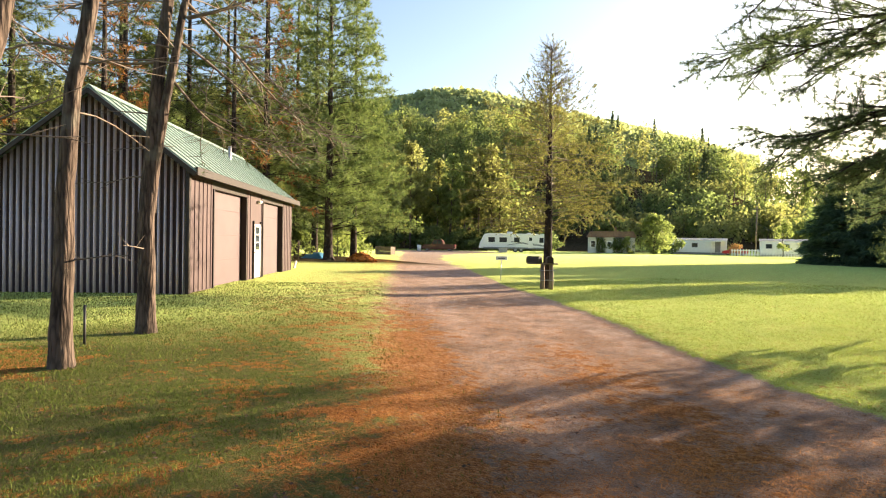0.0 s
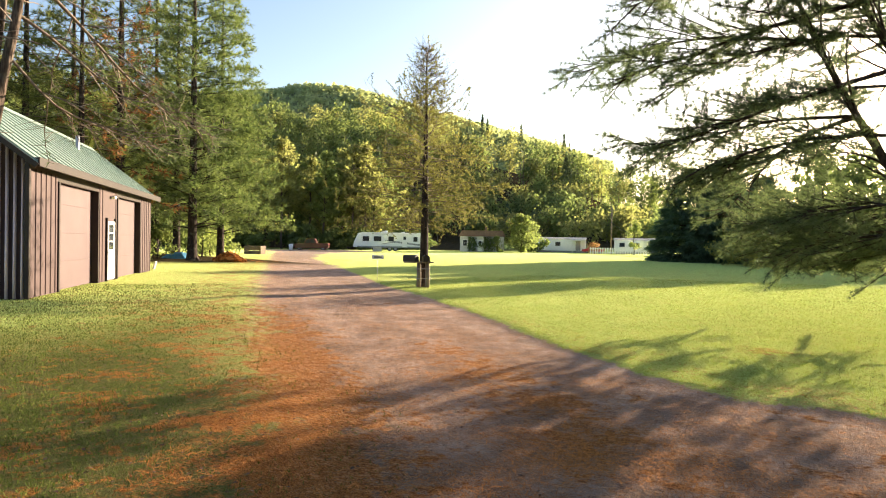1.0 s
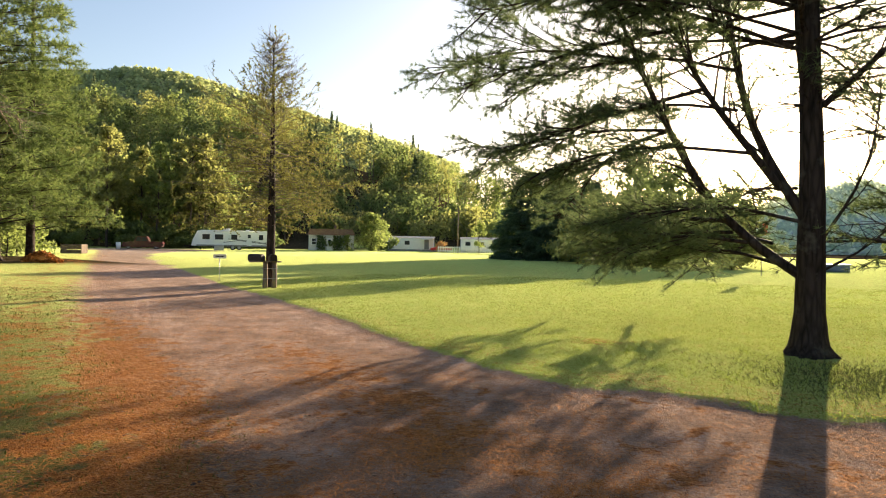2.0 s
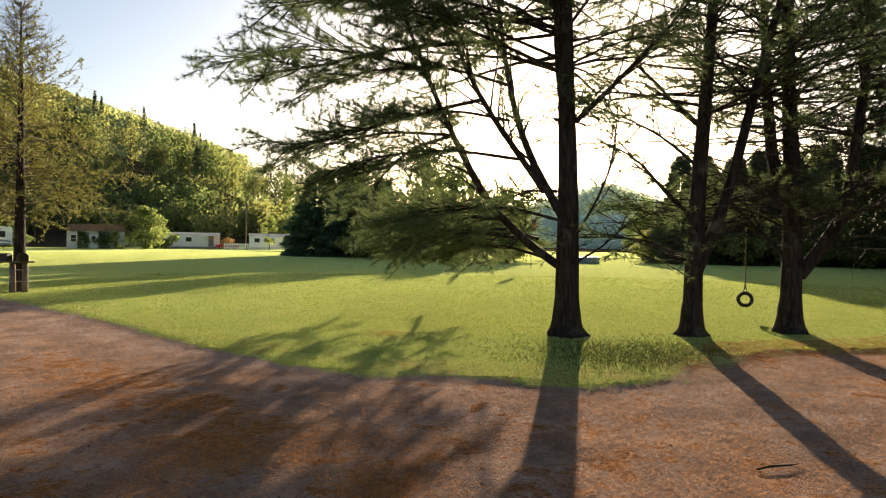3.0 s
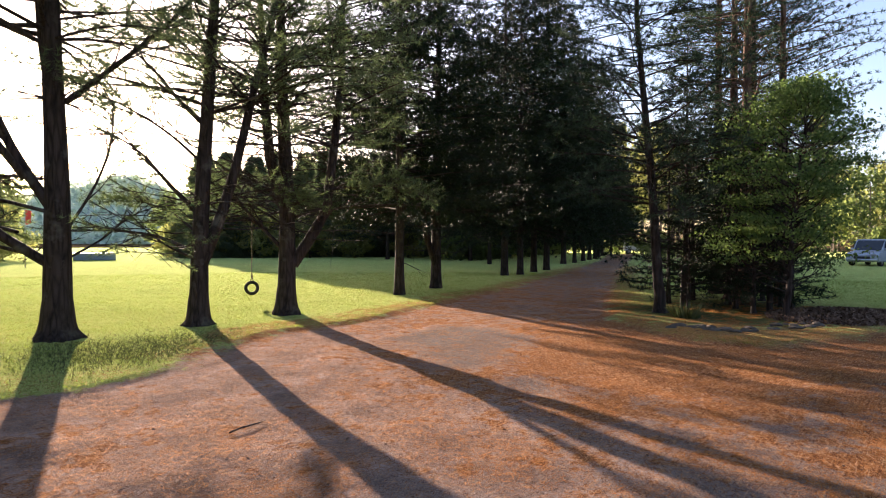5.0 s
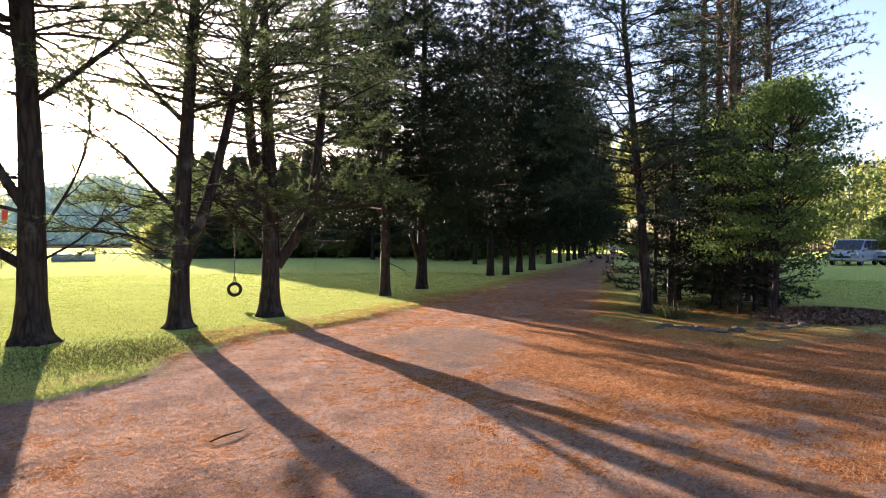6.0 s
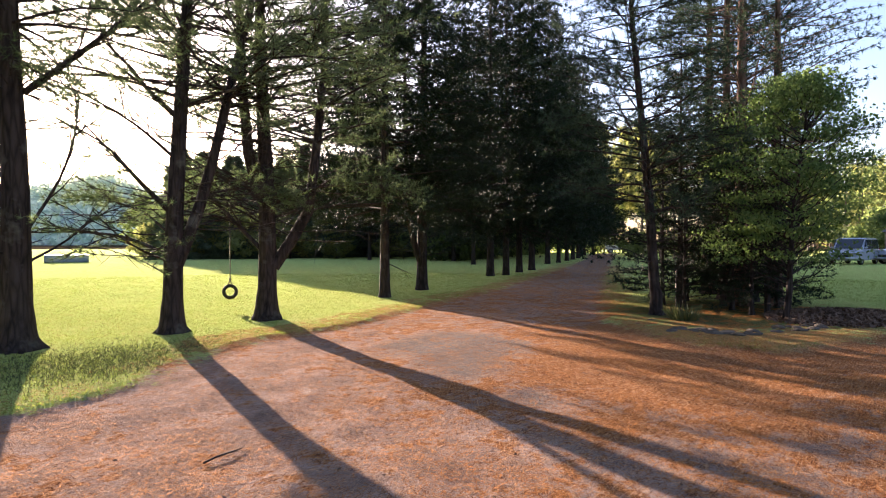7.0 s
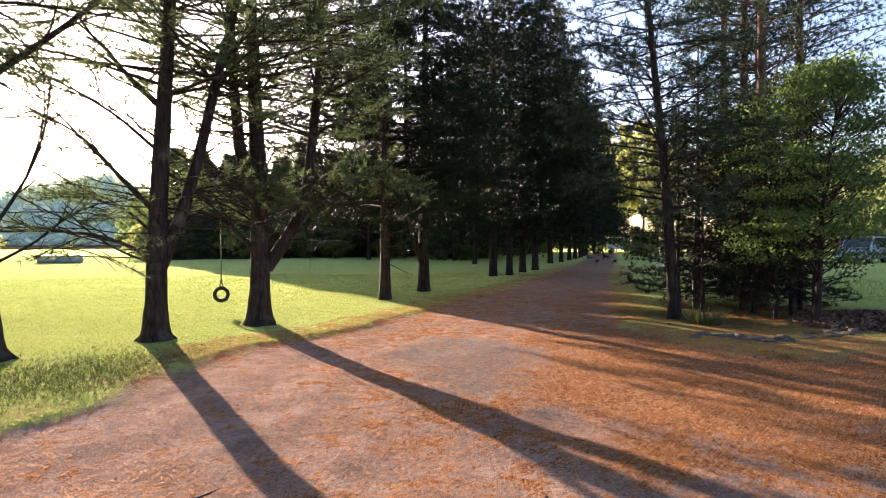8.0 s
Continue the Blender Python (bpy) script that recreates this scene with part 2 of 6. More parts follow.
M = {
    "ground": ground_material(),
    "bark": bark_material("pine_bark", (0.01, 0.007, 0.006), (0.055, 0.04, 0.033)),
    "bark_red": bark_material("red_pine_bark", (0.045, 0.024, 0.016), (0.2, 0.125, 0.09), 6),
    "bark_grey": bark_material("grey_bark", (0.014, 0.01, 0.008), (0.12, 0.088, 0.07), 12),
    "twig": surface("dead_twig", (0.09, 0.065, 0.05), (0.25, 0.2, 0.16), 9, 60, 0.9),
    "needle": leafy("pine_needles", (0.05, 0.078, 0.042), (0.165, 0.2, 0.105), 0.6),
    # Needles far below their true tone: the crowns' shade is put into the colour
    "needle_shaded": leafy("shaded_pine_needles", (0.006, 0.012, 0.006), (0.023, 0.036, 0.015), 0.08),
    # Bluish sky light on these crowns is put into the needle colour
    "needle_skylit": leafy("sky_tinted_pine_needles", (0.018, 0.034, 0.023), (0.075, 0.105, 0.066), 0.33),
    "needle_olive": leafy("olive_pine_needles", (0.06, 0.085, 0.025), (0.19, 0.205, 0.07), 0.45),
    # Brighter copy of the pine needles: sunlight is put into the base colour
    "needle_sunlit": leafy("sunlit_pine_needles", (0.075, 0.112, 0.04), (0.225, 0.27, 0.105), 0.45),
    "needle_brown": leafy("browned_needles", (0.16, 0.07, 0.025), (0.3, 0.15, 0.06), 0.3),
    "spruce": leafy("spruce_needles", (0.04, 0.075, 0.05), (0.11, 0.165, 0.1), 0.4),
    "larch": leafy("larch_needles", (0.14, 0.135, 0.045), (0.29, 0.27, 0.1), 0.55),
    "leaf": leafy("spring_leaves", (0.17, 0.205, 0.075), (0.26, 0.3, 0.11), 0.7),
    "leaf_yellow": leafy("young_leaves", (0.22, 0.22, 0.085), (0.31, 0.31, 0.125), 0.7),
    "leaf_dark": leafy("shaded_leaves", (0.12, 0.155, 0.062), (0.19, 0.23, 0.095), 0.68),
    "leaf_maple": leafy("maple_leaves", (0.058, 0.1, 0.032), (0.175, 0.235, 0.08), 0.6),
    "leaf_rust": leafy("rusty_leaves", (0.27, 0.135, 0.054), (0.5, 0.297, 0.135), 0.4),
    "grass": leafy("grass_blades", (0.1, 0.14, 0.02), (0.36, 0.42, 0.07), 0.45, 0.95, 0.35),
    # Longer verge grass, darkened so that the verge's shade lies in its colour
    "shaded_rough_grass": leafy("shaded_rough_blades", (0.04, 0.062, 0.014), (0.17, 0.2, 0.045), 0.35, 0.95, 0.5),
    "weed": leafy("weeds", (0.04, 0.055, 0.02), (0.13, 0.14, 0.055), 0.2),
    "straw": leafy("fallen_needles", (0.11, 0.032, 0.01), (0.66, 0.26, 0.06), 0.0, 1.0),
    "dead_leaf": leafy("dead_leaves", (0.06, 0.035, 0.024), (0.22, 0.14, 0.095), 0.0, 1.0),
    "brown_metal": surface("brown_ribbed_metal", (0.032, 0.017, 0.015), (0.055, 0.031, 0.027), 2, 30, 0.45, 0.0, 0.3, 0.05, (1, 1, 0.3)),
    # Same brown sheeting, but the ribs' sun glints are painted as a pale colour
    "rib_glint": surface("glint_pale_rib_metal", (0.4, 0.31, 0.29), (0.62, 0.5, 0.47), 2, 30, 0.35, 0.4, 0.5, 0.05, (1, 1, 0.3)),
    "brown_siding": surface("brown_siding", (0.045, 0.024, 0.025), (0.068, 0.037, 0.039), 1.4, 26, 0.6, 0.0, 0.3, 0.1, (1, 1, 0.25)),
    "tan_door": surface("tan_bay_door", (0.074, 0.046, 0.052), (0.102, 0.065, 0.071), 1.1, 30, 0.55, 0.0, 0.35, 0.06),
    "dark_trim": surface("dark_brown_trim", (0.016, 0.01, 0.009), (0.03, 0.019, 0.017), 3, 40, 0.5),
    "green_roof": surface("green_metal_roof", (0.17, 0.25, 0.21), (0.26, 0.34, 0.29), 1.2, 25, 0.42, 0.0, 0.5, 0.06, (1, 1, 1), (0.2, 0.25, 0.2)),
    "white_paint": surface("white_paint", (0.76, 0.755, 0.74), (0.86, 0.855, 0.84), 2, 30, 0.4, 0, 0.4, 0.05),
    "cream_siding": surface("cream_siding", (0.5, 0.48, 0.43), (0.68, 0.66, 0.6), 2, 30, 0.6, 0, 0.3, 0.08),
    "grey_graphic": surface("grey_stripe", (0.16, 0.16, 0.17), (0.3, 0.3, 0.31), 3, 30, 0.4),
    "black": surface("black_plastic", (0.012, 0.012, 0.013), (0.035, 0.034, 0.033), 5, 50, 0.5),
    "rubber": surface("black_rubber", (0.012, 0.012, 0.012), (0.03, 0.029, 0.028), 8, 60, 0.75),
    "maroon": surface("maroon_car_paint", (0.06, 0.012, 0.014), (0.1, 0.02, 0.022), 2, 30, 0.25, 0.0, 0.6, 0.02),
    "silver": surface("silver_car_paint", (0.42, 0.43, 0.45), (0.52, 0.53, 0.55), 2, 30, 0.25, 0.5, 0.6, 0.02),
    "blue_car": surface("pale_blue_car_paint", (0.42, 0.45, 0.49), (0.52, 0.55, 0.59), 2, 30, 0.25, 0.4, 0.6, 0.02),
    "red": surface("red_paint", (0.5, 0.03, 0.03), (0.65, 0.06, 0.05), 3, 30, 0.5),
    "shingle": surface("brown_shingles", (0.12, 0.07, 0.05), (0.22, 0.14, 0.1), 4, 40, 0.85),
    "wood": surface("weathered_wood", (0.11, 0.08, 0.06), (0.28, 0.22, 0.17), 5, 60, 0.85, 0, 0.2, 0.4, (1, 1, 0.2)),
    "stone": surface("field_stone", (0.05, 0.037, 0.027), (0.16, 0.125, 0.093), 5, 40, 0.9, 0, 0.2, 0.6),
    "concrete": surface("concrete", (0.3, 0.29, 0.27), (0.46, 0.44, 0.41), 3, 50, 0.85),
    "asphalt": surface("worn_asphalt", (0.045, 0.044, 0.045), (0.15, 0.145, 0.14), 4, 90, 0.85, 0, 0.3, 0.6, (1, 1, 1), (0.2, 0.1, 0.05)),
    "blue_tarp": surface("blue_tarp", (0.05, 0.2, 0.42), (0.12, 0.34, 0.55), 5, 30, 0.5),
    "blue_grey": surface("blue_grey_metal", (0.12, 0.16, 0.21), (0.2, 0.25, 0.31), 2, 30, 0.6),
    "rope": surface("rope", (0.12, 0.1, 0.07), (0.25, 0.21, 0.15), 30, 90, 0.9),
    "steel": surface("galvanised_steel", (0.3, 0.3, 0.31), (0.45, 0.45, 0.46), 6, 60, 0.4, 0.8),
    "glass": glass_material(),
    # Haze over the valley hill is put into these pale leaf colours
    "haze_leaf": leafy("haze_toned_leaves", (0.58, 0.63, 0.62), (0.72, 0.76, 0.76), 0.78),
    # Spring leaves of the far ridge, lightened so their colour carries the haze
    "far_haze_leaf": leafy("haze_toned_ridge_leaves", (0.3, 0.34, 0.17), (0.46, 0.48, 0.26), 0.6, 0.8, 0.02),
    # Conifer needles lifted towards blue: distance haze painted in as base colour
    "haze_needle": leafy("haze_lifted_needles", (0.07, 0.1, 0.06), (0.16, 0.19, 0.12), 0.6),
    # Floor of the valley hill, paled for haze like its leaves
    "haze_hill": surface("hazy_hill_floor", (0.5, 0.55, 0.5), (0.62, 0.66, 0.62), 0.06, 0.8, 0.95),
    "hill": surface("wooded_hill_floor", (0.15, 0.165, 0.07), (0.24, 0.24, 0.11), 0.06, 0.8, 0.95),
}

# ---- shaping helpers ----
UP = Vector((0, 0, 1))


def unit(a):
    return a / np.maximum(np.linalg.norm(a, axis=-1, keepdims=True), 1e-9)


def mesh_from(name, verts, faces, smooth=False):
    """verts (n, 3); faces: arrays of shape (m, 3) or (m, 4), or a list of such arrays."""
    me = bpy.data.meshes.new(name)
    faces = [np.asarray(f, dtype=np.int32) for f in (faces if isinstance(faces, list) else [faces]) if len(f)]
    verts = np.asarray(verts, dtype=np.float32)
    loops = np.concatenate([f.ravel() for f in faces])
    sizes = np.concatenate([np.full(len(f), f.shape[1], dtype=np.int32) for f in faces])
    starts = np.concatenate([[0], np.cumsum(sizes)[:-1]]).astype(np.int32)
    me.vertices.add(len(verts))
    me.vertices.foreach_set("co", verts.ravel())
    me.loops.add(len(loops))
    me.loops.foreach_set("vertex_index", loops)
    me.polygons.add(len(sizes))
    me.polygons.foreach_set("loop_start", starts)
    me.polygons.foreach_set("loop_total", sizes)
    me.update(calc_edges=True)
    if smooth:
        me.polygons.foreach_set("use_smooth", np.ones(len(sizes), dtype=bool))
    me.validate()
    return me


class Shell:
    """Gathers tubes, blades and boxes into one mesh."""

    def __init__(self):
        self.v, self.q, self.t, self.n = [], [], [], 0

    def add(self, verts, quads=None, tris=None):
        verts = np.asarray(verts, float).reshape(-1, 3)
        if quads is not None and len(quads):
            self.q.append(np.asarray(quads, dtype=np.int64).reshape(-1, 4) + self.n)
        if tris is not None and len(tris):
            self.t.append(np.asarray(tris, dtype=np.int64).reshape(-1, 3) + self.n)
        self.v.append(verts)
        self.n += len(verts)

    def tube(self, pts, radii, sides=6, cap=False):
        pts = np.asarray(pts, float)
        radii = np.broadcast_to(np.asarray(radii, float), (len(pts),))
        tan = unit(np.gradient(pts, axis=0))
        ref = np.where(np.abs(tan[:, 2:3]) > 0.9, [[1.0, 0, 0]], [[0, 0, 1.0]]) if np.ptp(np.abs(tan[:, 2])) < 0.5 and abs(tan[0, 2]) > 0.9 else np.tile([[0.31, 0.2, 0.93]], (len(pts), 1))
        if abs(tan[0, 2]) > 0.6:
            ref = np.tile([[1.0, 0.13, 0.05]], (len(pts), 1))
        s1 = unit(np.cross(tan, ref))
        s2 = np.cross(tan, s1)
        a = np.arange(sides) * 2 * np.pi / sides
        ring = pts[:, None] + radii[:, None, None] * (np.cos(a)[None, :, None] * s1[:, None] + np.sin(a)[None, :, None] * s2[:, None])
        m = len(pts)
        i = np.arange(m - 1)[:, None] * sides
        j = np.arange(sides)[None, :]
        k = (j + 1) % sides
        quads = np.stack([i + j, i + k, i + sides + k, i + sides + j], -1).reshape(-1, 4)
        tris = None
        v = ring.reshape(-1, 3)
        if cap:
            v = np.concatenate([v, pts[:1], pts[-1:]])
            c0, c1 = m * sides, m * sides + 1
            jj = np.arange(sides)
            kk = (jj + 1) % sides
            tris = np.concatenate([np.stack([np.full(sides, c0), kk, jj], -1), np.stack([np.full(sides, c1), (m - 1) * sides + jj, (m - 1) * sides + kk], -1)])
        self.add(v, quads, tris)

    def mesh(self, name, smooth=False):
        faces = ([np.concatenate(self.q)] if self.q else []) + ([np.concatenate(self.t)] if self.t else [])
        return mesh_from(name, np.concatenate(self.v), faces, smooth)


def blades(rng, at, way, count, length, width, spread=0.55):
    """Thin pointed blades, count at each place, fanned about a direction."""
    n = len(at) * count
    p = np.repeat(at, count, axis=0)
    d = unit(np.repeat(way, count, axis=0) + rng.normal(0, spread, (n, 3)))
    side = unit(np.cross(d, rng.normal(0, 1, (n, 3)))) * width / 2
    tip = p + d * (length * rng.uniform(0.65, 1.15, (n, 1)))
    return np.stack([p - side, p + side, tip], 1).reshape(-1, 3), np.arange(n * 3).reshape(-1, 3)


def leaves(rng, at, size, flat=0.5):
    """Small kite-shaped leaves, one at each place."""
    n = len(at)
    nor = unit(rng.normal(0, 1, (n, 3)) * [1, 1, 0.8] + [0, 0, flat])
    a = unit(np.cross(nor, rng.normal(0, 1, (n, 3))))
    b = np.cross(nor, a)
    s = size * rng.uniform(0.6, 1.25, (n, 1))
    v = np.stack([at - a * s * 0.5, at + b * s * 0.34 + nor * s * 0.08, at + a * s * 0.55, at - b * s * 0.34 + nor * s * 0.08], 1).reshape(-1, 3)
    return v, np.arange(n * 4).reshape(-1, 4)


def part(name, data, mat, parent=None, label="", m=None):
    """ONE mesh object, from a bmesh, a mesh or a Shell."""
    if isinstance(data, Shell):
        data = data.mesh(name)
    elif isinstance(data, bmesh.types.BMesh):
        bm, data = data, bpy.data.meshes.new(name)
        bm.to_mesh(data)
        bm.free()
    if not data.materials:
        data.materials.append(M[mat])
    ob = new(name, data)
    if parent:
        ob.parent = parent
    if m is not None:
        ob.matrix_local = m
    if label:
        ob["label"] = label
    return ob


def thing(name, m, label, category, group="", kind=""):
    ob = new(name)
    ob.empty_display_size = 0.2
    ob.matrix_world = m
    return tagged(ob, label, category, group, kind)


def box(sx, sy, sz, x=0, y=0, z=0, edge=0.01, bm=None):
    """A bevelled box; x, y: its middle, z: its underside."""
    bm = bm or bmesh.new()
    made = bmesh.ops.create_cube(bm, size=1, matrix=Matrix.Translation((x, y, z + sz / 2)) @ Matrix.Diagonal((sx, sy, sz, 1)))
    if edge:
        edges = list({e for v in made["verts"] for e in v.link_edges})
        bmesh.ops.bevel(bm, geom=edges, offset=min(edge, 0.45 * min(sx, sy, sz)), segments=1, affect="EDGES", profile=0.5)
    return bm


def rod(p0, p1, r, r2=None, sides=8):
    s = Shell()
    s.tube([p0, p1], [r, r2 or r], sides, cap=True)
    return s


def profile(points, width, axis="y", edge=0.0):
    """A slab whose outline lies in x-z, width deep along y, centred."""
    bm = bmesh.new()
    a = [bm.verts.new((x, -width / 2, z)) for x, z in points]
    b = [bm.verts.new((x, width / 2, z)) for x, z in points]
    bm.faces.new(a)
    bm.faces.new(list(reversed(b)))
    n = len(points)
    for i in range(n):
        bm.faces.new((a[i], b[i], b[(i + 1) % n], a[(i + 1) % n]))
    bmesh.ops.recalc_face_normals(bm, faces=bm.faces)
    if edge:
        bmesh.ops.bevel(bm, geom=list(bm.edges), offset=edge, segments=2, affect="EDGES")
    return bm


def wheel(parent, x, y, r, w=0.22):
    m = pose(x, y, r, 90, 0, 0)
    s = Shell()
    a = np.linspace(0, 2 * np.pi, 21)
    prof = [(r * 0.62, -w / 2), (r * 0.94, -w / 2), (r, -w * 0.3), (r, w * 0.3), (r * 0.94, w / 2), (r * 0.62, w / 2)]
    for (r0, z0), (r1, z1) in zip(prof, prof[1:]):
        v = np.concatenate([np.stack([r0 * np.cos(a), r0 * np.sin(a), np.full(21, z0)], -1), np.stack([r1 * np.cos(a), r1 * np.sin(a), np.full(21, z1)], -1)])
        i = np.arange(20)
        s.add(v, np.stack([i, i + 1, i + 22, i + 21], -1))
    w_ob = part("wheel", s, "rubber", parent, "", m)
    bm = bmesh.new()
    bmesh.ops.create_cone(bm, cap_ends=True, segments=16, radius1=r * 0.63, radius2=r * 0.63, depth=w * 0.8)
    part("rim", bm, "steel", w_ob, "dull steel rim")
    return w_ob


# ---- trees ----
def curve_pts(p0, way, length, n, bend, rng, wob=0.04):
    """Points of a limb that leaves p0, bending upwards (+) or down (-) on its way."""
    p, d, out = np.array(p0, float), unit(np.array(way, float)), []
    step = length / (n - 1)
    for i in range(n):
        out.append(p.copy())
        d = unit(d + [0, 0, bend / n] + rng.normal(0, wob, 3))
        p = p + d * step
    return np.array(out)


def along(pts, f):
    x = np.asarray(f) * (len(pts) - 1)
    i = np.clip(x.astype(int), 0, len(pts) - 2)
    u = (x - i)[:, None]
    return pts[i] * (1 - u) + pts[i + 1] * u, unit(pts[i + 1] - pts[i])


def clothe(rng, wood, pos, way, pts, r, twig_len, gap, tuft_gap, start=0.25, bare=0.0, sides=3, fine=True):
    """Side twigs along a limb; gathers where needle tufts sit."""
    length = np.linalg.norm(np.diff(pts, axis=0), axis=1).sum()
    n = max(2, int(length * (1 - start) / gap))
    f = np.clip(start + (1 - start) * (np.arange(n) + rng.uniform(0, 1, n)) / n, 0, 0.995)
    base, d = along(pts, f)
    for i in range(n):
        side = unit(np.cross(d[i], [0, 0, 1.0])) * rng.choice([-1, 1])
        w = unit(d[i] * rng.uniform(0.3, 1.0) + side * rng.uniform(0.2, 1.1) + [0, 0, rng.uniform(-0.45, 0.6)])
        tl = twig_len * (1.15 - 0.75 * f[i]) * rng.uniform(0.6, 1.2)
        tp = curve_pts(base[i], w, tl, 3, rng.uniform(-0.1, 0.35), rng, 0.08)
        if fine:
            wood.tube(tp, [r * 0.28 + 0.003, r * 0.18 + 0.002, 0.0015], sides)
        if rng.uniform() < bare:
            continue
        k = max(2, int(tl / tuft_gap))
        p, w2 = along(tp, np.linspace(0.3, 0.99, k))
        pos.append(p)
        way.append(w2)
    k = max(2, int(length * 0.35 / tuft_gap))
    p, w2 = along(pts, np.linspace(0.65, 0.999, k))
    if bare < 0.95:
        pos.append(p)
        way.append(w2)


def pine(name, m, label, seed, height, radius, stems, crown_from, spread, every=0.55, ring=5, twig=0.75, twig_gap=0.22,
         tuft_gap=0.13, blade=(7, 0.12, 0.007), needle="needle", bark="bark", lean_to=(0, 0), snags=0, bare=0.0, group="pine trees", relief=0.0,
         limbs=(), fine=True, rise=0.25, shape=0.75, side=(0, 0), top=0.98, flare=1.5, category="pine tree"):
    """A pine: stems are polylines in the tree's own frame, or None for one straight stem."""
    rng = np.random.default_rng(seed)
    root = thing(name, m, label, category, group)
    wood, branch, pos, way = Shell(), Shell(), [], []
    stems = stems or [[(0, 0, 0), (lean_to[0] * 0.3, lean_to[1] * 0.3, height * 0.35), (lean_to[0] * 0.7, lean_to[1] * 0.7, height * 0.7), (*lean_to, height)]]
    for si, raw in enumerate(stems):
        raw = np.array(raw, float)
        n = 64 if relief else 14
        f = np.linspace(0, 1, n) ** 1.15
        pts = np.stack([np.interp(f, (raw[:, 2] - raw[0, 2]) / (raw[-1, 2] - raw[0, 2]), raw[:, i]) for i in range(3)], -1)
        r0 = radius * (1 if si == 0 else 0.62)
        rad = r0 * (1 - 0.93 * f ** 0.9)
        if si == 0:
            up = pts[:, 2] > pts[0, 2] + 0.5
            foot = np.array([-0.12, 0.03, 0.12, 0.26, 0.42])
            swell = 1 + (flare - 1) * np.array([1.15, 1.0, 0.55, 0.25, 0.1])
            pts = np.concatenate([pts[0] + foot[:, None] * [0, 0, 1.0], pts[up]])
            rad = np.concatenate([r0 * swell, rad[up]])
            wood.tube(pts, rad, 24 if relief else 14)
        else:
            wood.tube(pts, rad, 20 if relief else 10)
        if relief:
            # plates and knots of the bark, and slight crooks of the stem
            sides = 24 if si == 0 else 20
            v = wood.v[-1].reshape(len(pts), sides, 3)
            for a in range(len(pts)):
                for b in range(sides):
                    off = v[a, b] - pts[a]
                    k = noise.noise((*(off * 13 + seed), pts[a, 2] * 2.2)[:3]) + 0.8 * noise.noise((off[0] * 26, off[1] * 26 + seed, pts[a, 2] * 3.1))
                    v[a, b] = pts[a] + off * (1 + relief * k)
                    v[a, b, 0] += 0.03 * noise.noise((pts[a, 2] * 0.8, seed, si))
                    v[a, b, 1] += 0.04 * noise.noise((seed, pts[a, 2] * 0.9, si))
            wood.v[-1] = v.reshape(-1, 3)
        # roots
        if si == 0 and flare > 1.3:
            for a in rng.uniform(0, 6.28, 6):
                o = np.array([math.cos(a), math.sin(a), 0])
                wood.tube([o * r0 * 0.75 + [0, 0, r0 * 0.9], o * r0 * 1.3 + [0, 0, r0 * 0.22], o * r0 * 2.0 - [0, 0, r0 * 0.25]], [r0 * 0.3, r0 * 0.26, r0 * 0.1], 6)
        z0 = max(crown_from, raw[0, 2] + 0.4)
        z = z0
        while z < raw[-1, 2] * top:
            g = (z - crown_from) / (height - crown_from)
            p, d = along(pts, [np.interp(z, pts[:, 2], np.linspace(0, 1, len(pts)))])
            here = np.interp(z, pts[:, 2], rad)
            for k in range(ring):
                a = k * 2 * np.pi / ring + rng.uniform(-0.5, 0.5) + z * 1.3
                o = np.array([math.cos(a), math.sin(a), 0.0])
                reach = spread * (1 - g) ** shape * rng.uniform(0.65, 1.1) * (1 + o[0] * side[0] + o[1] * side[1]) / (1 if len(stems) == 1 else 1.12)
                if reach < 0.25:
                    continue
                lp = curve_pts(p[0] + o * here * 0.6 + [0, 0, rng.uniform(-0.2, 0.2)], o + [0, 0, rise * rng.uniform(0.3, 1.6)], reach, 6, rng.uniform(-0.5, 0.25), rng, 0.05)
                br = min(here * 0.32, 0.009 + reach * 0.0065)
                branch.tube(lp, np.linspace(br, 0.005, 6), 5)
                clothe(rng, branch, pos, way, lp, br, twig * min(1, 0.4 + reach * 0.2), twig_gap, tuft_gap, 0.22, bare, 3, fine)
            z += every * rng.uniform(0.75, 1.25)
        for _ in range(snags):
            z = rng.uniform(0.9 if snags < 40 else 1.5, z0 + 1.2)
            p, d = along(pts, [np.interp(z, pts[:, 2], np.linspace(0, 1, len(pts)))])
            a = rng.uniform(0, 6.28)
            o = np.array([math.cos(a), math.sin(a), rng.uniform(-0.1, 0.35)])
            ln = rng.uniform(0.4, 1.7 if snags < 40 else 2.7)
            lp = curve_pts(p[0], o, ln, 5, rng.uniform(-0.4, 0.3) if snags < 40 else rng.uniform(-0.1, 0.6), rng, 0.1)
            branch.tube(lp, np.linspace(0.014, 0.003, 5), 4)
            for q in (0.45, 0.7) if snags < 40 else (0.25, 0.4, 0.55, 0.7, 0.85):
                b0, bd = along(lp, [q])
                branch.tube(curve_pts(b0[0], bd[0] + rng.normal(0, 0.5, 3), ln * 0.35, 3, 0, rng), [0.006, 0.004, 0.002], 3)
    # the great limbs that are told apart, each with its own spray
    for start, to, r0, leafy_from in limbs:
        raw = np.array([start, *to], float)
        f = np.linspace(0, 1, 10)
        seg = np.concatenate([[0], np.cumsum(np.linalg.norm(np.diff(raw, axis=0), axis=1))])
        lp = np.stack([np.interp(f * seg[-1], seg, raw[:, i]) for i in range(3)], -1)
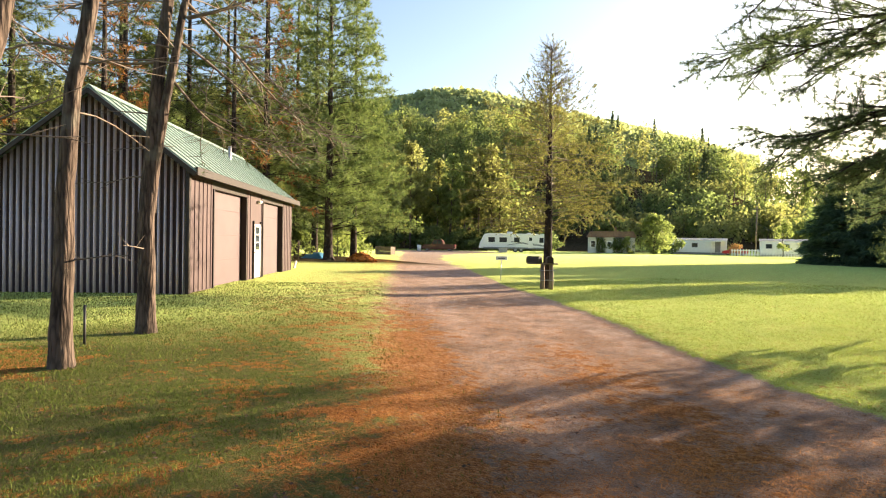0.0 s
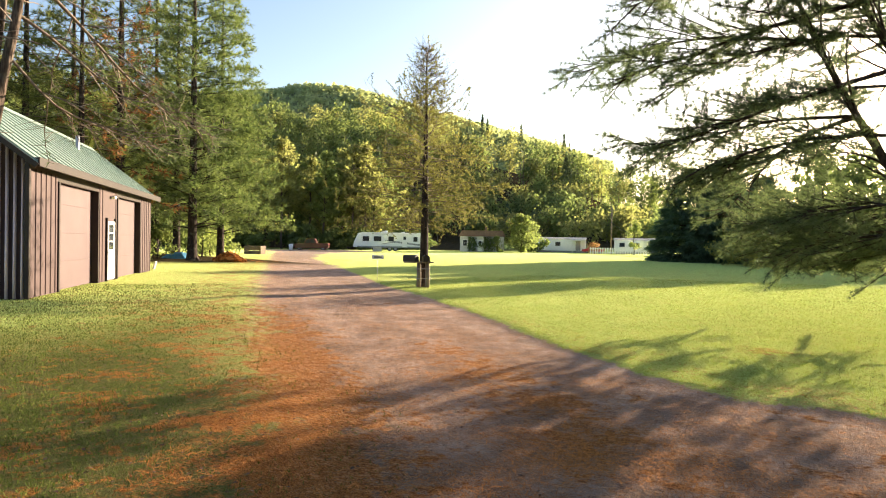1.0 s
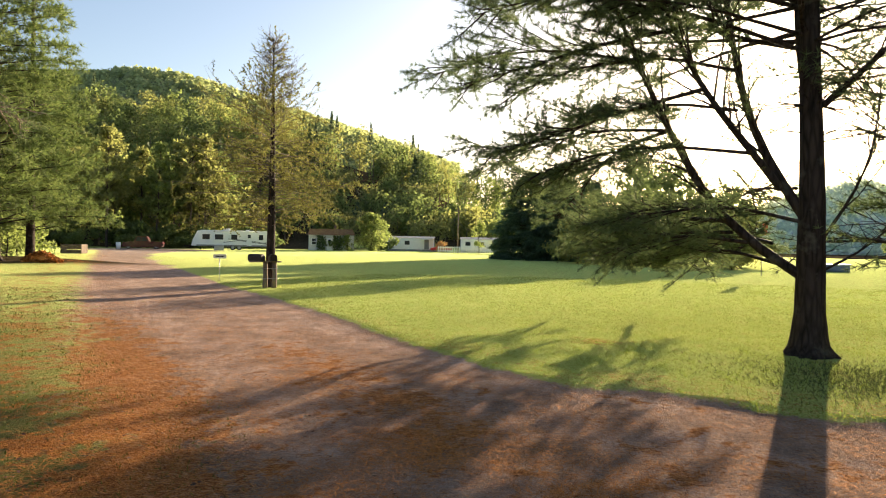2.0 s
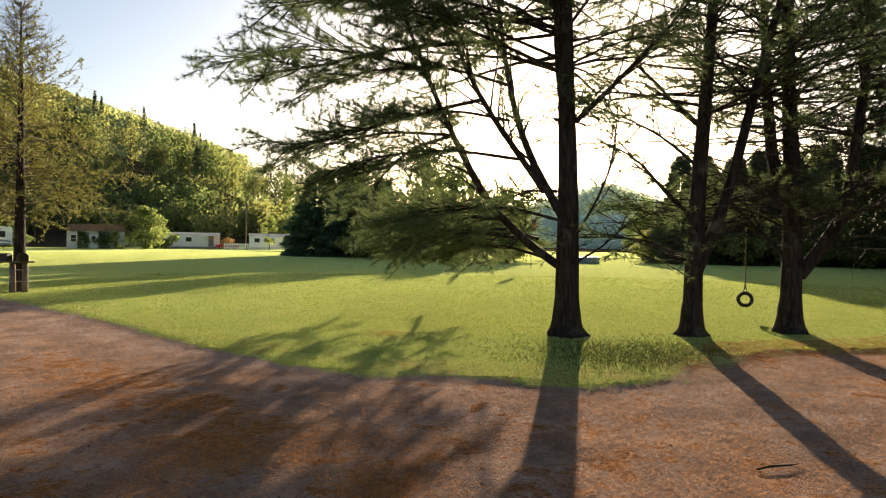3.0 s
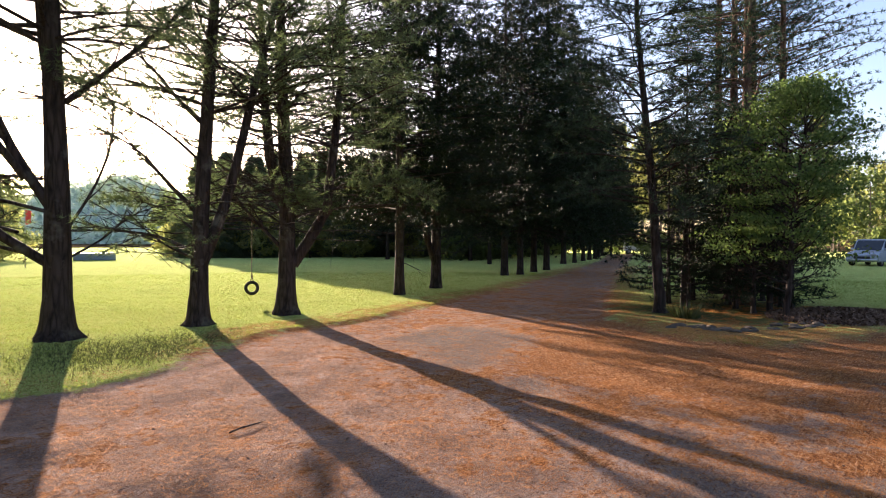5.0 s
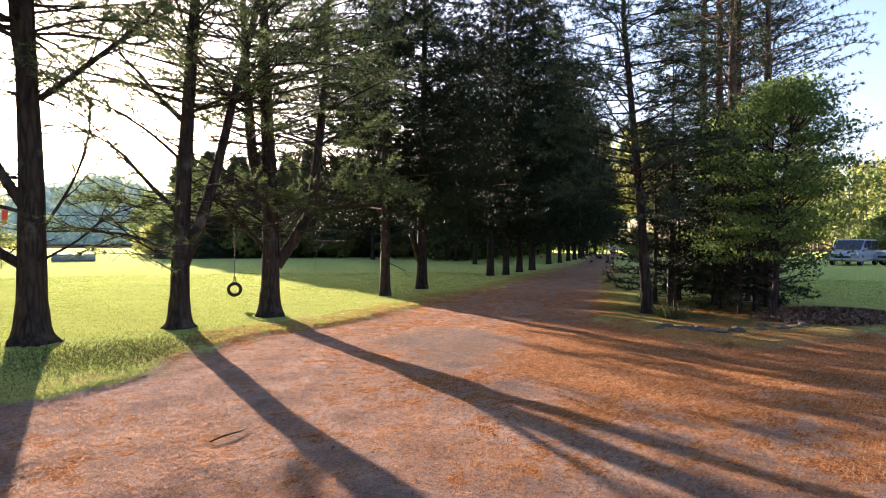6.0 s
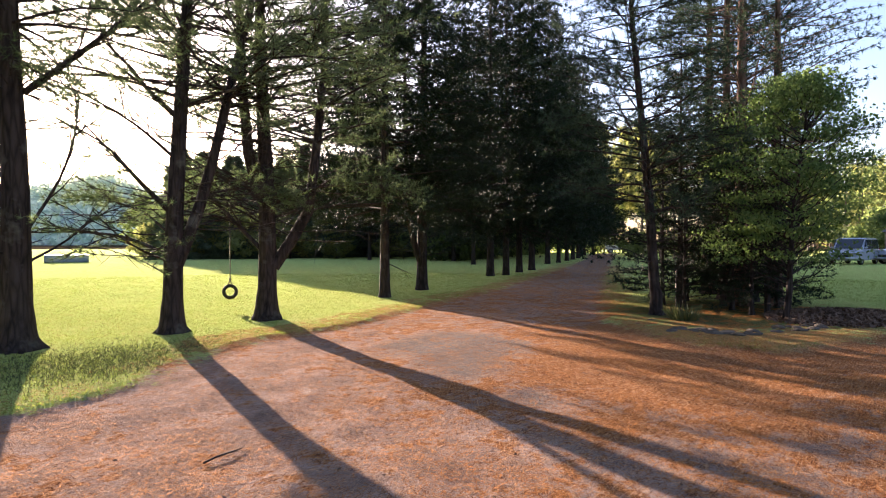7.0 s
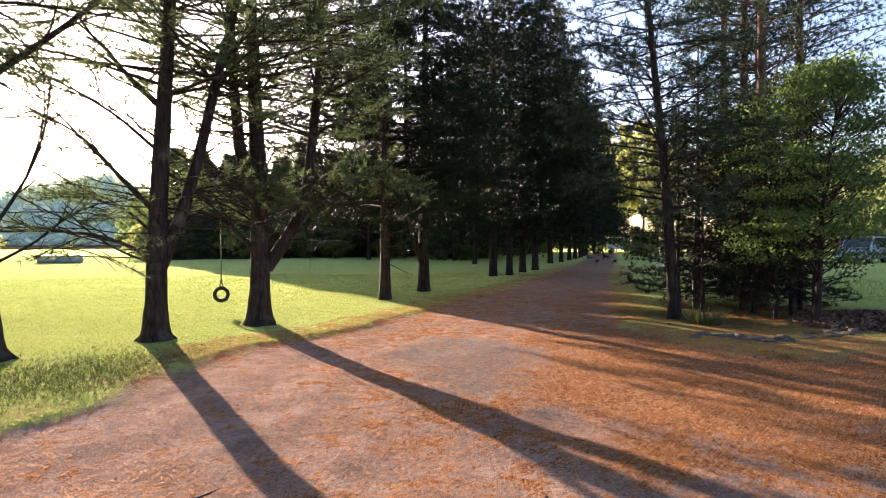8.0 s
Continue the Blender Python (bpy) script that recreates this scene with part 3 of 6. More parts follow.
        lp[1:-1] = 0.25 * lp[:-2] + 0.5 * lp[1:-1] + 0.25 * lp[2:]
        lm = Shell()
        lm.tube(lp, np.linspace(r0, max(0.006, r0 * 0.2), 10), 8)
        part("limb", lm.mesh("limb", True), bark if bark != "bark_grey" else "twig", root)
        for q in np.arange(0.22, 0.99, (0.13 if leafy_from < 1 else 0.2) / max(1.0, seg[-1])):
            b0, bd = along(lp, [q])
            sd = unit(np.cross(bd[0], [0, 0, 1.0]) + [1e-6, 0, 0]) * rng.choice([-1, 1])
            ln = rng.uniform(0.5, 1.6) * (1.2 - 0.6 * q)
            sp = curve_pts(b0[0], bd[0] * 0.6 + sd * rng.uniform(0.4, 1) + [0, 0, rng.uniform(-0.25, 0.2)], ln, 5, rng.uniform(-0.4, 0.3), rng, 0.09)
            branch.tube(sp, np.linspace(r0 * 0.28 + 0.004, 0.004, 5), 5)
            clothe(rng, branch, pos, way, sp, 0.015, 0.5, 0.11, tuft_gap, 0.15, 0.0 if q > leafy_from else 0.85)
    part("trunk", wood.mesh("trunk", True), bark, root)
    if branch.v:
        tagged(part("twigwork", branch.mesh("twigwork", True), bark if bark != "bark_grey" else "twig", root, "thin bare branches and twigs"), kind="stuff")
    if pos:
        p, w = np.concatenate(pos), np.concatenate(way)
        v, t = blades(rng, p, w, blade[0], blade[1], blade[2], 0.72)
        part("crown", mesh_from("crown", v, t), needle, root, "sprays of soft needles")
    return root


def spruce(name, m, label, seed, height, spread, needle="spruce", group="spruce trees", count=4, low=0.1, size=0.7):
    """A dense cone of drooping boughs down to the ground."""
    rng = np.random.default_rng(seed)
    root = thing(name, m, label, "spruce tree", group)
    wood, pos, way = Shell(), [], []
    wood.tube([(0, 0, -0.1), (0, 0, height * 0.5), (0, 0, height)], [height * 0.018, height * 0.01, 0.01], 8)
    z = low
    while z < height * 0.98:
        g = z / height
        reach0 = spread * (1 - g ** 1.4) ** 0.9
        for k in range(14):
            a = rng.uniform(0, 6.28)
            reach = reach0 * rng.uniform(0.75, 1.1) + 0.1
            o = np.array([math.cos(a), math.sin(a), 0.05])
            lp = curve_pts((0, 0, z), o, reach, 5, -0.35 + 0.4 * g, rng, 0.04)
            wood.tube(lp, np.linspace(0.02, 0.005, 5), 3)
            n = max(4, int(reach * count))
            f = rng.uniform(0.35, 1, n) ** 0.7
            p, w = along(lp, f * 0.99)
            s = np.cross(w, [0, 0, 1.0]) * rng.normal(0, 0.22, (n, 1)) * reach * (1.2 - f[:, None])
            pos.append(p + s - [0, 0, 0.05])
            way.append(unit(w + s * 0.8 - [0, 0, 0.35]))
        z += 0.32 * rng.uniform(0.7, 1.3) * max(1, height / 10)
    part("trunk", wood, "bark", root)
    v, t = blades(rng, np.concatenate(pos), np.concatenate(way), 8, size, size * 0.17, 0.42)
    part("crown", mesh_from("crown", v, t), needle, root, "dense dark needled boughs")
    return root


def broadleaf(name, m, label, seed, height, radius, crown_from, spread, leaf="leaf", size=0.3, clumps=40, per=60, bark="bark_grey",
              group="broadleaf trees", lean=(0, 0), clump=0.9, category="tree", squash=0.75):
    rng = np.random.default_rng(seed)
    root = thing(name, m, label, category, group)
    wood = Shell()
    tr = np.array([(0, 0, -0.1), (lean[0] * 0.2, lean[1] * 0.2, height * 0.3), (lean[0] * 0.55, lean[1] * 0.55, height * 0.62), (lean[0], lean[1], height * 0.93)])
    f = np.linspace(0, 1, 9)
    tp = np.stack([np.interp(f * tr[-1, 2], tr[:, 2], tr[:, i]) for i in range(3)], -1)
    tp[1:-1, :2] += rng.normal(0, radius * 0.5, (7, 2))
    wood.tube(tp, radius * (1.15 - 1.05 * f), 8)
    at = []
    for c in range(clumps):
        z = crown_from + (height - crown_from) * rng.uniform(0, 1) ** 0.9
        g = (z - crown_from) / (height - crown_from)
        reach = spread * max(0.15, math.sin(math.pi * min(0.98, 0.22 + 0.78 * g)) ** 0.7) * rng.uniform(0.35, 1.0)
        a = rng.uniform(0, 6.28)
        b0, _ = along(tp, [min(0.97, max(0.12, (z - reach * 0.55) / height))])
        tip = np.array([b0[0, 0] + math.cos(a) * reach, b0[0, 1] + math.sin(a) * reach, z])
        mid = (b0[0] + tip) / 2 + [0, 0, -0.1 * reach]
        wood.tube([b0[0], mid, tip], [radius * 0.28, radius * 0.16, 0.004], 4)
        n = rng.integers(int(per * 0.5), int(per * 1.5))
        off = unit(rng.normal(0, 1, (n, 3))) * rng.uniform(0, 1, (n, 1)) ** 0.5 * clump * rng.uniform(0.6, 1.3) * [1, 1, squash]
        at.append(tip + off)
    part("trunk", wood.mesh("trunk", True), bark, root)
    v, q = leaves(rng, np.concatenate(at), size)
    part("crown", mesh_from("crown", v, q), leaf, root)
    return root

# ---- the ground ----
# edges of the trodden drive, in the plan
VERGE = [(-76, 43.4), (-55, 31.1), (-34.7, 19.4), (-20, 11), (-12.8, 7.1), (-8.3, 4.8), (-6.1, 3.7), (-4.2, 2.7), (-3.0, 1.9), (-2.2, -1.0), (-3, -6)]
YARD = [(0, -8), (10, -3), (40, -1), (70, 8), (70, 22), (40, 11), (20, 5.9), (12.8, 4.66), (10.3, 4.87), (8.7, 5.1), (8.4, 6.0), (8.6, 7.3)]
LANE = [(9.1, 8.4), (12.5, 11.7), (21, 19.5), (40.6, 36.9), (64, 57.5), (66, 61), (61, 59.5), (37.5, 37.2), (23.5, 25.2), (12.2, 16), (8.6, 13.5), (5.4, 11.1)]
LAWN_EDGE = [(2.9, 9.9), (1.8, 8.8), (1, 7.5), (0.2, 6.9), (-0.5, 6.95), (-1.6, 7.1), (-2.3, 6.75), (-3.6, 7.2), (-5.2, 8.0), (-7.9, 9.65), (-11.9, 11.75), (-15.5, 13.4), (-23.4, 17.8), (-37.7, 25.9), (-53.3, 35.6), (-66, 46), (-72, 58)]
DRIVE = np.array(VERGE + YARD + LANE + LAWN_EDGE + [(-80, 62), (-92, 60), (-90, 46)])


def outline_distance(px, py, poly):
    """Signed distance to an outline: positive inside."""
    best, inside = np.full(px.shape, 1e9), np.zeros(px.shape, bool)
    for (x0, y0), (x1, y1) in zip(poly, np.roll(poly, -1, axis=0)):
        dx, dy = x1 - x0, y1 - y0
        t = np.clip(((px - x0) * dx + (py - y0) * dy) / (dx * dx + dy * dy + 1e-12), 0, 1)
        best = np.minimum(best, np.hypot(px - x0 - t * dx, py - y0 - t * dy))
        if abs(dy) > 1e-9:
            inside ^= ((y0 > py) != (y1 > py)) & (px < dx * (py - y0) / dy + x0)
    return np.where(inside, best, -best)


def ridges(az):
    """How steeply the wooded hill rises by compass direction (tangent of the skyline)."""
    deg = np.degrees(az)
    return np.interp(deg, [-180, -120, -95, -75, -62, -40, -25, -8, -2, 3, 10, 20, 24, 28, 33, 38, 42, 50, 58, 70, 90, 120, 180],
                     [0.16, 0.2, 0.2, 0.16, 0.04, 0.02, 0.03, 0.03, 0.03, 0.03, 0.02, 0.03, 0.07, 0.10, 0.14, 0.165, 0.185, 0.20, 0.2, 0.22, 0.22, 0.18, 0.16])


def rise_at(x, y):
    """Height of the land."""
    d, az = np.hypot(x, y), np.arctan2(-x, y)
    s = np.clip((d - 135) / 130, 0, 1)
    tree = 13.0
    hill = np.maximum(ridges(az) * 265 - tree, 0) * (s * s * (3 - 2 * np.minimum(s, 1)))
    return hill * (d > 135)


def steps(lo, hi, fine, far, grow=1.09):
    out = list(np.arange(lo, hi + 1e-6, fine))
    a, s = hi, fine
    up = []
    while a < far:
        s *= grow
        a += s
        up.append(a)
    a, s, dn = lo, fine, []
    while a > -far:
        s *= grow
        a -= s
        dn.append(a)
    return np.array(dn[::-1] + out + up)


def land(X, Y, sd):
    """Height of the ground: slight swells, the turf a step above the worn drive, soft ruts."""
    Z = np.zeros(X.shape)
    flat, px, py = Z.ravel(), X.ravel(), Y.ravel()
    for i in np.flatnonzero((np.abs(px) < 40) & (np.abs(py) < 40)):
        flat[i] = 0.03 * noise.noise((px[i] * 0.35, py[i] * 0.35, 0.0)) + 0.012 * noise.noise((px[i] * 2.1, py[i] * 2.1, 3.0))
    Z = flat.reshape(X.shape)
    step = np.clip(sd / 0.16 + 0.5, 0, 1)
    Z = Z - 0.045 * step * np.clip((Y + 0.45 * X) / 3.0, 0, 1) + rise_at(X, Y)
    return Z - np.abs(np.clip(sd, 0, 1) * 0.015 * np.sin(sd * 3.4))


PATCH = np.array([(4.4, 8.6), (5.2, 9.1), (6.05, 9.4), (6.5, 8.6), (6.75, 7.7), (5.6, 6.7), (4.3, 5.8), (4.05, 6.5)])
POTHOLE = np.array([(4.18, 5.1), (4.48, 5.35), (4.62, 4.95), (4.45, 4.6), (4.2, 4.72)])


def lay_ground():
    xs, ys = steps(-15, 14, 0.22, 3500, 1.08), steps(-0.6, 16, 0.22, 3500, 1.08)
    X, Y = np.meshgrid(xs, ys)
    sd = outline_distance(X, Y, DRIVE)
    Z = land(X, Y, sd)
    ny, nx = X.shape
    v = np.stack([X, Y, Z], -1).reshape(-1, 3)
    i = (np.arange(ny - 1)[:, None] * nx + np.arange(nx - 1)[None]).ravel()
    q = np.stack([i, i + 1, i + nx + 1, i + nx], -1)
    blur = np.where((Y < 0.62 * -X + 2.2) & (X < -1.5), 5.5, np.where(X > 1.2, 2.6, 0.8))
    drive = np.clip(sd / blur + 0.5, 0, 1)
    # shed needles gather under the pines and along the verges
    under = np.exp(-((X - 8.2) / 5.2) ** 2 - ((Y - 5.5) / 4.4) ** 2) * 1.05
    strip = np.exp(-((sd - 0.35) / 0.75) ** 2) * np.clip((-X - 1.0) / 2, 0, 1) * np.clip((Y < 0.62 * -X + 1.5), 0, 1) * np.clip((17 + X) / 9, 0.15, 1) * 0.92
    lane = np.clip(sd * 0.3 + 0.35, 0, 0.5) * np.clip((X - 1) / 4, 0, 1) * np.clip((70 - X) / 20, 0, 1)
    apron = np.exp(-((X + 12) / 5.5) ** 2 - ((Y - 5.4) / 1.5) ** 2) * 0.55 + np.exp(-((X + 8.8) / 1.6) ** 2 - ((Y + 0.1) / 1.2) ** 2) * 0.75
    front = np.exp(-((X - 0.6) / 4.6) ** 2 - ((Y - 5.0) / 2.0) ** 2) * 0.36
    crest = np.exp(-((Y - 3.2 - 0.55 * -X) / 0.8) ** 2) * np.clip((-X) / 3, 0, 1) * np.clip((9 + X) / 4, 0, 1) * 0.6
    isle = np.exp(-((X - 12.5) / 3.5) ** 2 - ((Y - 7.6) / 2.8) ** 2) * 0.85
    yard = np.exp(-((sd + 1.2) / 2.2) ** 2) * (Y < 0.62 * -X + 2.2) * (X < -2) * 0.42
    # the last, small patch is browned lawn that also paints a pine's shadow
    needles = np.clip(np.maximum.reduce([under, strip, lane, apron, front, crest, isle, yard, np.exp(-((X + 2.95) / 0.55) ** 2 - ((Y - 9.8) / 0.4) ** 2) * 0.75]), 0, 1)
    gravel = np.exp(-((X - 7.5) / 4.5) ** 2 - ((Y - 1.0) / 2.2) ** 2) * 0.9 + np.clip((np.hypot(X, Y) - 45) / 20, 0, 0.6) * (X < 0)
    skirt = np.exp(-((sd + 0.25) / 0.8) ** 2) * np.clip((X - 0.9) / 1.2, 0, 1) * (Y > 5) * (X < 30) * 0.75
    needles = np.maximum(needles, skirt)
    streaks = np.clip(np.sin(sd * 7.5 + 1.4 * np.sin(X * 0.45 - Y * 0.3)) - 0.25, 0, 1) * (sd > 0.2) * (X < 3) * np.clip((25 + X) / 12, 0, 1) * 0.38
    needles = np.maximum(needles, streaks)
    paved = np.clip(outline_distance(X, Y, PATCH) / 0.5 + 0.5, 0, 1)
    hole = np.clip(outline_distance(X, Y, POTHOLE) / 0.3 + 0.5, 0, 1)
    needles = needles * (1 - 0.75 * paved) * (1 - hole)
    gravel = np.maximum.reduce([gravel, paved, hole, 0.4 * np.clip((X - 9) / 4, 0, 1) * np.clip((Y - 8) / 4, 0, 1) * (sd > 0)])
    Z = Z - 0.03 * hole
    v[:, 2] = Z.ravel()
    woods = np.clip((np.hypot(X, Y) - 112) / 20, 0, 1) * ((Y < 0.78 * -X + 40) | (np.hypot(X, Y) > 150) | (X > 30))
    woods = np.maximum(woods, np.clip((-(X + 36) - (Y - 12) * -0.4) / 6, 0, 1) * (Y < 24))
    bed = np.exp(-((X - 12.6) / 3.4) ** 4 - ((Y - 8.2) / 2.6) ** 4) * (sd < 0)
    woods = np.maximum(woods, bed * 0.9)
    # leaf litter and bare soil, laid dark also to stand in for uncast shade
    litter = np.exp(-((X + 4.6) / 3.6) ** 2 - ((Y - 1.0) / 2.2) ** 2) * 0.75 + np.exp(-((X + 8.6) / 2.6) ** 2 - ((Y - 0.2) / 1.5) ** 2) * 0.8 + np.exp(-((X + 11.2) / 1.2) ** 2 - ((Y - 1.6) / 1.0) ** 2) * 0.5
    litter = litter + np.exp(-((sd + 1.6) / 1.7) ** 2) * (Y < 0.62 * -X + 2.2) * (X < -1.5) * np.clip((16 + X) / 6, 0, 1) * 0.7
    woods = np.maximum(woods, np.clip(litter, 0, 0.8))
    needles = needles * (1 - 0.45 * bed)
    track = 0.5 + 0.5 * np.sin(sd * 5.2 + 0.8 * np.sin(X * 0.7 + Y * 0.4))
    inside = (sd[:-1, :-1] > 0).ravel()
    for name, sel, label in (("ground", ~inside, "mown lawn of yellow-green grass with fallen needles"), ("driveway", inside, "worn dirt and gravel driveway under orange pine needles")):
        f = q[sel]
        used = np.unique(f)
        back = np.full(len(v), -1)
        back[used] = np.arange(len(used))
        me = mesh_from(name, v[used], back[f], True)
        for att, val in (("drive", drive), ("needles", needles), ("gravel", gravel), ("woods", woods), ("track", track)):
            a = me.attributes.new(att, "FLOAT", "POINT")
            a.data.foreach_set("value", np.clip(val, 0, 1).ravel()[used].astype(np.float32))
        tagged(part(name, me, "ground"), label, "lawn" if name == "ground" else "driveway", "", "structure")


lay_ground()


def mountain(name, seed, d0, az0, az1, tops, label, leaf, floor="hill"):
    """A far wooded ridge: a bulging slope with crowns standing on it."""
    rng = np.random.default_rng(seed)
    na, nd = 150, 26
    az = np.radians(np.linspace(az0, az1, na))
    A, Dn = np.meshgrid(az, np.linspace(0, 1, nd))
    crest = np.interp(np.degrees(A), *tops) * d0
    D = d0 * (0.62 + 0.5 * Dn)
    H = crest * np.sin(np.clip(Dn / 0.76, 0, 1) * np.pi / 2) * np.where(Dn > 0.76, 1 - (Dn - 0.76) * 1.5, 1)
    H = H - 4
    v = np.stack([-np.sin(A) * D, np.cos(A) * D, H], -1).reshape(-1, 3)
    i = (np.arange(nd - 1)[:, None] * na + np.arange(na - 1)[None]).ravel()
    tagged(part(name, mesh_from(name, v, np.stack([i, i + 1, i + na + 1, i + na], -1), True), floor), label, "hill", "", "structure")
    n = 6500 if d0 > 600 else 3000
    a, u = rng.uniform(az.min(), az.max(), n), rng.uniform(0.0, 0.8, n)
    crest = np.interp(np.degrees(a), *tops) * d0
    d = d0 * (0.62 + 0.5 * u)
    h = crest * np.sin(np.clip(u / 0.76, 0, 1) * np.pi / 2) - 4
    base = np.stack([-np.sin(a) * d, np.cos(a) * d, h], -1)
    per = 10
    at = np.repeat(base, per, axis=0) + unit(rng.normal(0, 1, (n * per, 3))) * rng.uniform(0.5, 1, (n * per, 1)) * [7, 7, 5.5] * (d0 / 700) + [0, 0, 3]
    vv, q = leaves(rng, at, 4.4 * d0 / 700, 0.8)
    tagged(part(name + "_woods", mesh_from("far_woods", vv, q), leaf), "far woods in spring leaf on a ridge, haze put into the colour", "woods", "", "stuff")


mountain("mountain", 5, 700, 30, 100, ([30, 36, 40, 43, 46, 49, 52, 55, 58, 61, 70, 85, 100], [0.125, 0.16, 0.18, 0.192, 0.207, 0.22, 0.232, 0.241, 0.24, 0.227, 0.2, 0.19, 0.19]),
         "long wooded mountain ridge beyond the valley", "far_haze_leaf")
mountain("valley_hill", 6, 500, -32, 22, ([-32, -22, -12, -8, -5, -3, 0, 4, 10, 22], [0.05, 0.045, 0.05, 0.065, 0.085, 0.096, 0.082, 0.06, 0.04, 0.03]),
         "wooded hill beyond the lawn with haze put into its colour", "haze_leaf", "haze_hill")


def wood_on_hill():
    """The woods on the near hillside: leafy crowns and haze-lightened pines, each with a stem."""
    rng = np.random.default_rng(11)
    kinds = {"leaf": [], "leaf_yellow": [], "leaf_dark": [], "haze_needle": []}
    stems = Shell()
    side = np.concatenate([rng.uniform(23, 96, 600), rng.uniform(-92, -58, 150)])
    for az, d in zip(side, 118 + 165 * rng.uniform(0, 1, 750) ** 1.25):
        if 0 < az < 50 and d < 150:
            continue
        a = math.radians(az)
        x, y = -math.sin(a) * d, math.cos(a) * d
        z = float(rise_at(np.array([x]), np.array([y]))[0])
        pine_here = rng.uniform() < (0.5 if (d > 235 and az < 45) else 0.12)
        h = rng.uniform(11, 18) * (1.15 if pine_here else 1.0) * (0.5 if 0 < az < 50 and d < 210 else 1.0)
        stems.tube([(x, y, z - 0.5), (x, y, z + h * 0.85)], [0.22, 0.06], 4)
        if pine_here:
            n = 420
            g = rng.uniform(0.15, 1, n)
            r = (1 - g) ** 0.8 * 3.6 * rng.uniform(0.3, 1, n)
            b = np.round(rng.uniform(0, 9, n)) * 0.7 + rng.normal(0, 0.3, n)
            kinds["haze_needle"].append(np.stack([x + np.cos(b) * r, y + np.sin(b) * r, z + h * (np.round(g * 11) / 11 + rng.normal(0, 0.03, n))], -1))
        else:
            key = rng.choice(["leaf", "leaf_yellow", "leaf_dark"], p=[0.4, 0.4, 0.2])
            for _ in range(rng.integers(13, 19)):
                c = np.array([x, y, z]) + [*rng.normal(0, 1.8, 2), h * rng.uniform(0.15, 1.0)]
                n = 40
                kinds[key].append(c + unit(rng.normal(0, 1, (n, 3))) * rng.uniform(0.2, 1, (n, 1)) * [3.0, 3.0, 2.6])
    tagged(part("hillside_stems", stems, "twig"), "slim grey stems of the hillside woods", "woods", "", "stuff")
    for key, at in kinds.items():
        v, q = leaves(rng, np.concatenate(at), 0.85 if key != "haze_needle" else 1.0, 0.0)
        tagged(part("hillside_woods", mesh_from("hillside_woods", v, q), key), "mixed hillside woods in young spring leaf", "woods", "", "stuff")


wood_on_hill()

# ---- the pines along the lane ----
def at(x, y, turn=0.0, z=0.0, s=1.0):
    return pose(x, y, z, 0, 0, turn) @ Matrix.Scale(s, 4)


